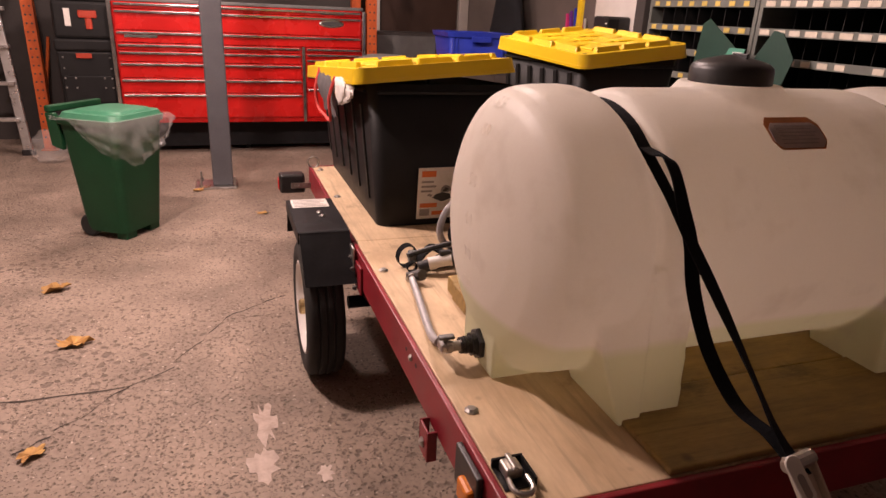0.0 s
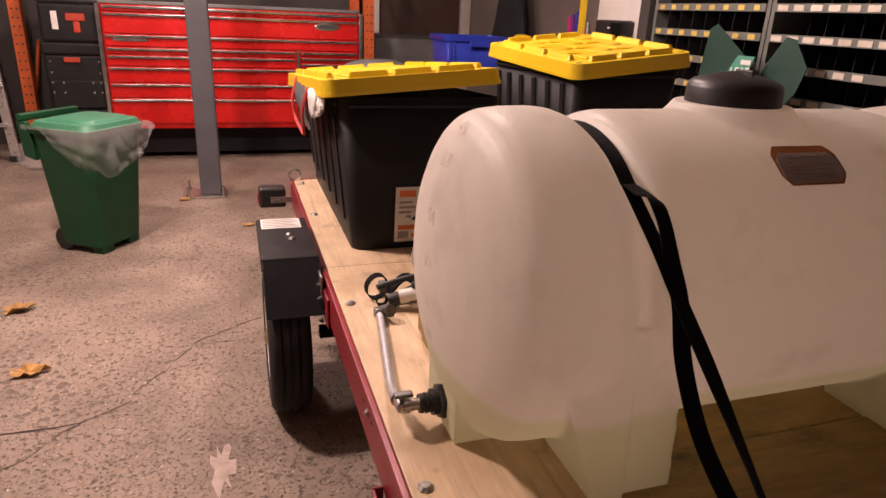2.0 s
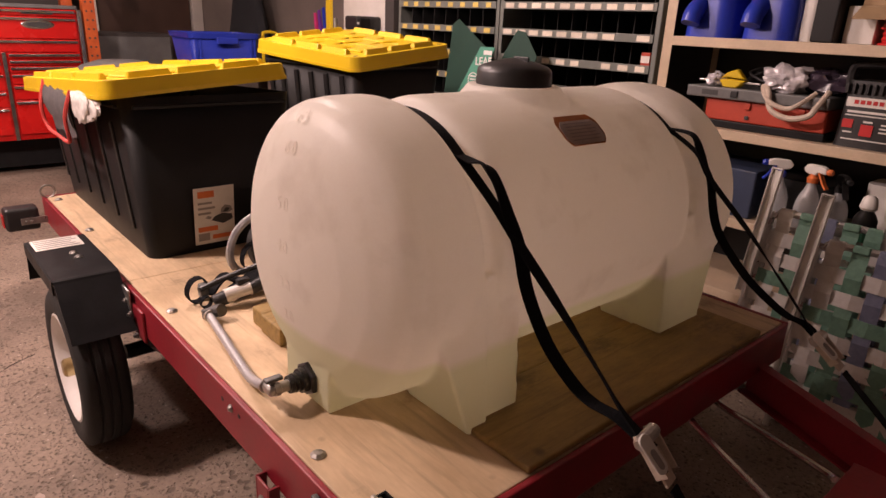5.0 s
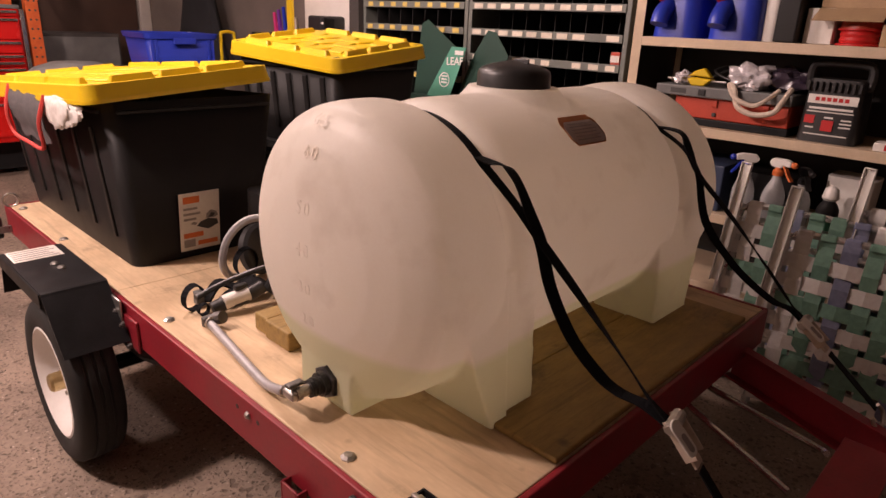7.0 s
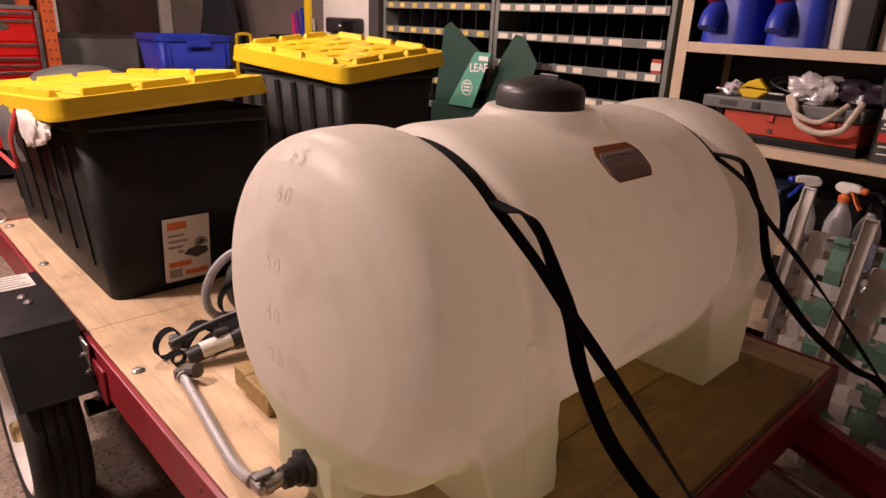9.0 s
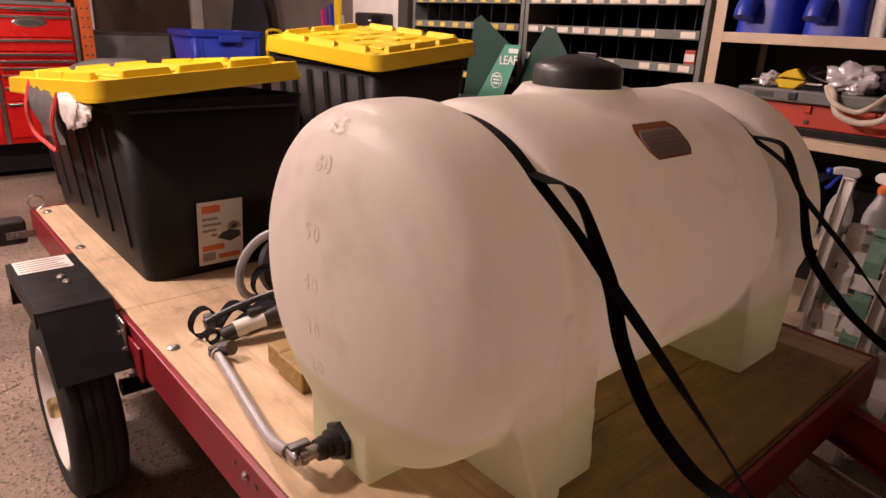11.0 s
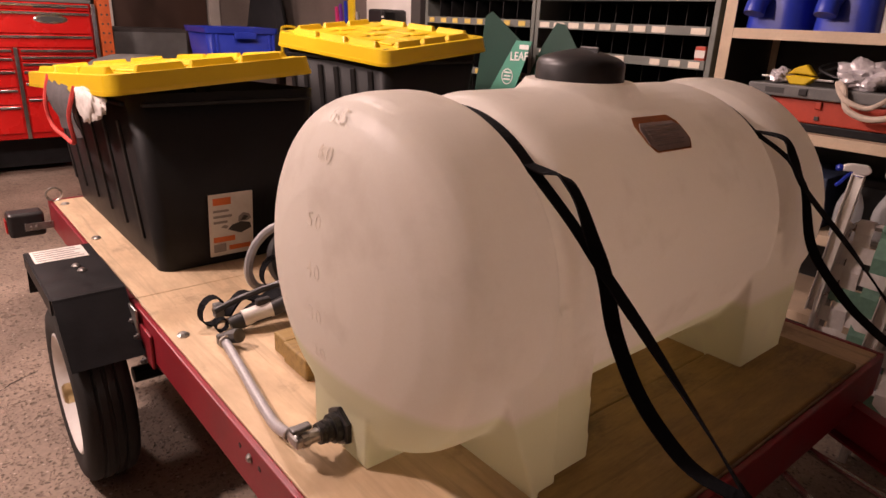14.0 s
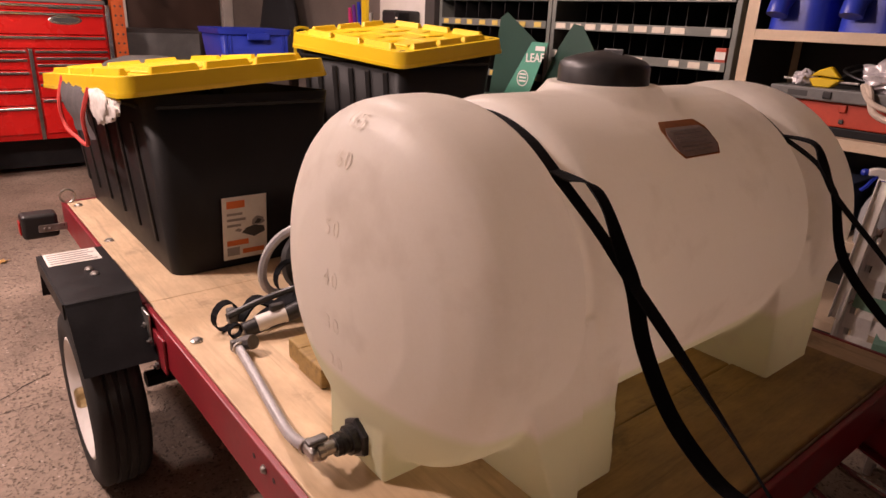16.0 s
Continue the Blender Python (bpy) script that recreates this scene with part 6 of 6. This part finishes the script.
# ---- folded webbed lawn chairs leaning by the shelves ----
def lawn_chair(m, w=0.55, h=0.74, lab_="folded aluminium lawn chair with woven white and green webbing"):
    c = thing("lawn_chair", lab_, "folding chair", m, group="folded lawn chairs")
    hw = w / 2
    for dx, z0, z1 in ((0.0, 0.0, h), (0.035, 0.02, h - 0.06)):
        part("frame_tube", tube([(dx, -hw, z0), (dx, -hw, z1 - 0.08), (dx, -hw + 0.02, z1 - 0.02), (dx, -hw + 0.08, z1), (dx, hw - 0.08, z1), (dx, hw - 0.02, z1 - 0.02), (dx, hw, z1 - 0.08), (dx, hw, z0)], 0.0125, 8, 4), M["alu"], c, smooth=True)
    part("cross_tube", tube([(0.0, -hw, h * 0.42), (0.0, hw, h * 0.42)], 0.011, 8, 0), M["alu"], c)
    part("cross_tube", tube([(0.0, -hw, 0.06), (0.0, hw, 0.06)], 0.011, 8, 0), M["alu"], c)
    n = 7
    kinds = ("web_white", "web_blue", "web_green", "web_green", "web_blue", "web_green", "web_white")
    for i in range(n):
        yy = -hw + 0.055 + (w - 0.11) * i / (n - 1)
        pts = [(-0.014, yy, h + 0.0)] + [(-0.010 + (0.006 if (i + k) % 2 else -0.006), yy, h - 0.03 - k * 0.068) for k in range(10)]
        part("upright_web", ribbon(pts, [(0, 1, 0)] * len(pts), 0.052, 0.002, 2), M[kinds[i]], c)
        part("web_wrap", box(-0.0165, 0.0165, yy - 0.026, yy + 0.026, h - 0.012, h + 0.0155, 0.006), M[kinds[i]], c)
    for k in range(8):
        zz = h - 0.10 - k * 0.075
        pts = [(-0.010 + (-0.006 if (j + k) % 2 else 0.006), -hw + w * j / 8, zz) for j in range(9)]
        part("cross_web", ribbon(pts, [(0, 0, 1)] * 9, 0.052, 0.002, 2), M["web_white"] if k % 3 != 2 else M["web_green"], c)
    for sy in (-1, 1):
        ar = part("armrest", moved(join(box(-0.003, 0.003, -0.015, 0.015, -0.24, 0.24, 0.002), box(-0.016, 0.003, -0.0195, -0.0155, -0.243, 0.243, 0.0015), box(-0.016, 0.003, 0.0155, 0.0195, -0.243, 0.243, 0.0015), box(-0.016, 0.003, -0.0195, 0.0195, 0.2435, 0.248, 0.0015)), pose(-0.045, sy * (hw + 0.01), h * 0.88, 3 * sy, -4, 0)), M["white_plastic"], c, "white plastic armrest")
        part("arm_tube", tube([(-0.03, sy * (hw + 0.01), h * 1.15), (-0.03, sy * (hw + 0.012), h * 0.62), (-0.03, sy * (hw + 0.012), 0.18)], 0.009, 8, 3), M["alu"], c)
    return c


lawn_chair(pose(1.86, 0.52, 0.0, 0, 9, 0), 0.55, 0.735)
lawn_chair(pose(1.745, 0.285, 0.0, 0, 9, 3), 0.56, 0.70, "folded aluminium lawn chair in front of another one")
lawn_chair(pose(1.935, 0.12, 0.0, 0, 7, 0), 0.56, 0.78, "folded aluminium lawn chair behind the others")

# ---- green card carton with raised flaps ----
gx = thing("green_carton", "tall dark green open carton with raised flaps", "carton", pose(1.90, 2.40, 0))
part("carton_body", box(-0.01, 0.19, -0.24, 0.26, 0.0, 0.97, 0.004), M["green_card"], gx)
# flaps and print stand in planes that face the aisle: local x runs towards -y, local y up
AISLE = Matrix(((0, 0, -1, 0), (-1, 0, 0, 0), (0, 1, 0, 0), (0, 0, 0, 1)))
GF = Matrix.Translation((-0.005, 0, 0)) @ AISLE


def flap(name, pts, off, mt, lab_="", lean=0):
    return part(name, plate([(2.40 - y, z) for y, z in pts], 0.004, Matrix.Translation((off, 0, 0.97)) @ pose(0, 0, 0, 0, lean, 0) @ Matrix.Translation((0, 0, -0.97)) @ AISLE), mt, gx, lab_)


flap("flap", [(2.67, 0.97), (2.645, 1.34), (2.60, 1.365), (2.345, 1.215), (2.45, 0.97)], 0.03, M["green_card"], "", 4)
flap("flap", [(2.36, 0.97), (2.255, 1.215), (2.185, 1.325), (2.13, 1.315), (2.035, 1.205), (2.06, 1.10), (2.17, 0.97)], 0.05, M["green_card"], "", 5)
fl = flap("printed_flap", [(2.515, 0.972), (2.355, 1.235), (2.25, 1.235), (2.345, 0.972)], -0.02, M["teal"], "lighter green printed flap", 3)
TM = Matrix.Translation((-0.026, 0, 0.97)) @ pose(0, 0, 0, 0, 3, 0) @ Matrix.Translation((0, 0, -0.97)) @ AISLE
part("print", lettering("LEAF", 0.056, 0.0006, TM @ pose(0.078, 1.162, 0.001, 0, 0, 3), 0.001), M["white_ink"], fl)
part("print_bar", moved(box(0.075, 0.135, 1.197, 1.218, 0, 0.0015), TM), M["white_ink"], fl)
part("emblem", moved(lathe([(0.038, 0), (0.038, 0.0015), (0.033, 0.0015), (0.033, 0)], 28), TM @ pose(0.012, 1.065, 0)), M["white_ink"], fl, "round white emblem")
for k in range(3):
    part("emblem_bar", moved(box(-0.010, 0.034, 1.080 - 0.016 * k, 1.088 - 0.016 * k, 0, 0.0015), TM), M["white_ink"], fl)

# ---- far corner: bench, blue tote, coat, hanging tools ----
be = thing("workbench", "dark workbench by the far corner", "workbench", pose(1.55, 4.85, 0))
part("top", box(-0.5, 0.6, -0.42, 0.42, 0.90, 0.94, 0.004), M["wall_dark"], be)
for sx in (-0.45, 0.5):
    for sy in (-0.37, 0.37):
        part("leg", box(sx - 0.03, sx + 0.03, sy - 0.03, sy + 0.03, 0.0, 0.8995), M["wall_dark"], be)
bt = thing("blue_tote", "bright blue open plastic tote on the bench", "storage tote", pose(1.475, 4.79, 0.9405))
b = part("body", tapered(0, 0, 0, 0.255, 0.46, 0.36, 0.51, 0.42, 0.04, 5, close_top=False), M["blue"], bt, smooth=True)
so = b.modifiers.new("wall", "SOLIDIFY")
so.thickness, so.offset = 0.004, -1
part("rim", join(tapered(0, 0, 0.225, 0.262, 0.53, 0.44, 0.545, 0.455, 0.05, 5, False, False)), M["blue"], bt, smooth=True)
part("handle", box(-0.08, 0.08, -0.245, -0.225, 0.19, 0.235, 0.006), M["blue"], bt)
for k in (-0.22, -0.19, 0.19, 0.22):
    part("rib", box(k - 0.008, k + 0.008, -0.212, -0.196, 0.06, 0.222, 0.003), M["blue"], bt)
gl = thing("waste_can", "grey plastic waste can with a domed lid", "waste can", pose(0.62, 4.15, 0))
part("can", lathe([(0, 0), (0.19, 0), (0.20, 0.02), (0.245, 0.93), (0.25, 0.96), (0, 0.96)], 32), M["grey_plastic"], gl, smooth=True)
part("lid", lathe([(0.0, 1.055), (0.12, 1.05), (0.21, 1.02), (0.255, 0.985), (0.26, 0.9605), (0, 0.9605)], 36), M["grey_plastic"], gl, smooth=True)
dc = thing("dark_cabinet", "low dark grey cabinet beside the door", "cabinet", pose(1.45, 6.62, 0))
part("cabinet_body", box(-0.40, 0.26, -0.22, 0.25, 0.0, 1.13, 0.006), M["wall_dark"], dc)
part("cabinet_door", box(-0.38, 0.24, -0.235, -0.2205, 0.03, 1.10, 0.004), M["grey_plastic"], dc)
ct = thing("black_coat", "black coat hanging on a hook", "coat", pose(2.42, 6.2, 0))
cm = bmesh.new()
rows = []
for j in range(15):
    s = j / 14
    row = []
    for i in range(24):
        a = 2 * math.pi * i / 24
        r = 0.10 + 0.24 * s ** 0.8 + 0.03 * noise.noise(Vector((a * 3, s * 2, 5)))
        row.append(cm.verts.new((-0.02 + 0.12 * math.cos(a) * (0.6 + s * 0.5), r * 1.35 * math.sin(a), 1.75 - 0.85 * s)))
    rows.append(row)
for a, b in zip(rows, rows[1:]):
    for i in range(24):
        cm.faces.new((a[i], a[(i + 1) % 24], b[(i + 1) % 24], b[i]))
cm.faces.new(rows[0])
part("cloth", cm, M["cloth_black"], ct, smooth=True)
part("hook", box(0.1, 0.198, -0.01, 0.01, 1.72, 1.76), M["steel"], ct)
wc = thing("white_cabinet", "tall white metal cabinet at the end of the bins", "cabinet", pose(2.13, 3.42, 0))
part("cabinet_body", box(0.0, 0.44, 0.0, 0.62, 0.0, 1.9, 0.006), M["white_plastic"], wc)
part("side_post", box(-0.06, -0.002, -0.065, 0.03, 0.0, 1.9, 0.003), M["wall_dark"], wc)
tw_ = thing("cordless_tool", "black cordless tool hanging on the cabinet", "power tool", pose(2.0, 3.66, 1.27))
part("tool_body", box(-0.06, 0.1295, -0.09, 0.07, 0.0, 0.09, 0.015), M["black"], tw_)
part("battery", box(-0.07, 0.02, -0.13, -0.0905, -0.03, 0.08, 0.01), M["tote"], tw_)
part("mark", box(-0.0715, -0.0705, -0.125, -0.10, 0.04, 0.05), M["paper"], tw_)
part("grip", box(-0.03, 0.03, 0.02, 0.07, -0.10, 0.0, 0.01), M["tote"], tw_)
lv = thing("yellow_level", "yellow spirit level standing against the tools", "level", pose(2.02, 4.05, 0))
part("beam", box(-0.012, 0.012, -0.03, 0.03, 0.945, 1.80, 0.003), M["yellow"], lv)
lv.location.z = 0.0
sh2 = thing("tool_shelf", "black tool shelf at the far end of the bins", "shelf", pose(2.06, 4.2, 0))
part("board", box(-0.06, 0.50, -0.12, 0.55, 0.90, 0.944, 0.004), M["black_metal"], sh2)
part("rack", box(0.05, 0.50, -0.12, 0.55, 1.12, 1.22, 0.004), M["black_metal"], sh2)
for yy in (-0.1, 0.52):
    part("leg", box(0.42, 0.48, yy - 0.02, yy + 0.02, 0.0, 0.8995), M["black_metal"], sh2)
    part("post", box(0.42, 0.48, yy - 0.02, yy + 0.02, 0.9445, 1.1195), M["black_metal"], sh2)
for nm, lab_, mt, yy, zz, hh in (("pink_handle_tool", "tool with a pink handle on the rack", "pink", 0.02, 1.221, 0.16), ("blue_handle_tool", "tool with a blue handle on the rack", "blue", 0.10, 1.221, 0.19), ("purple_handle_tool", "tool with a purple handle on the rack", "purple", 0.17, 1.221, 0.17),
                                 ("pink_handle_tool", "tool with a pink handle on the rack", "pink", 0.23, 1.221, 0.15), ("white_tool", "white tube on the rack", "white_plastic", -0.05, 1.221, 0.12)):
    h_ = thing(nm, lab_, "hand tool", pose(2.13, 4.2 + yy, zz, 0, -6, 0), group="coloured tools on the rack")
    part("handle", tapered(0.01, 0, 0.003, hh, 0.03, 0.03, 0.02, 0.022, 0.006, 2), M[mt], h_, smooth=True)
yh = thing("hand_cart", "yellow tubular hand cart standing on the bench", "cart", pose(1.83, 4.62, 0.9405))
part("bar", tube([(-0.05, 0, 0.0), (-0.05, 0, 0.24), (-0.03, 0, 0.275), (0.04, 0, 0.275), (0.06, 0, 0.24), (0.06, 0.0, 0.0)], 0.012, 8, 4), M["yellow"], yh, smooth=True)
rag("black_helmet", "rounded black cover on the bench", "cover", pose(1.97, 4.55, 0.9405), 0.14, M["black"], 21, (1, 1, 1.0), 0.1)
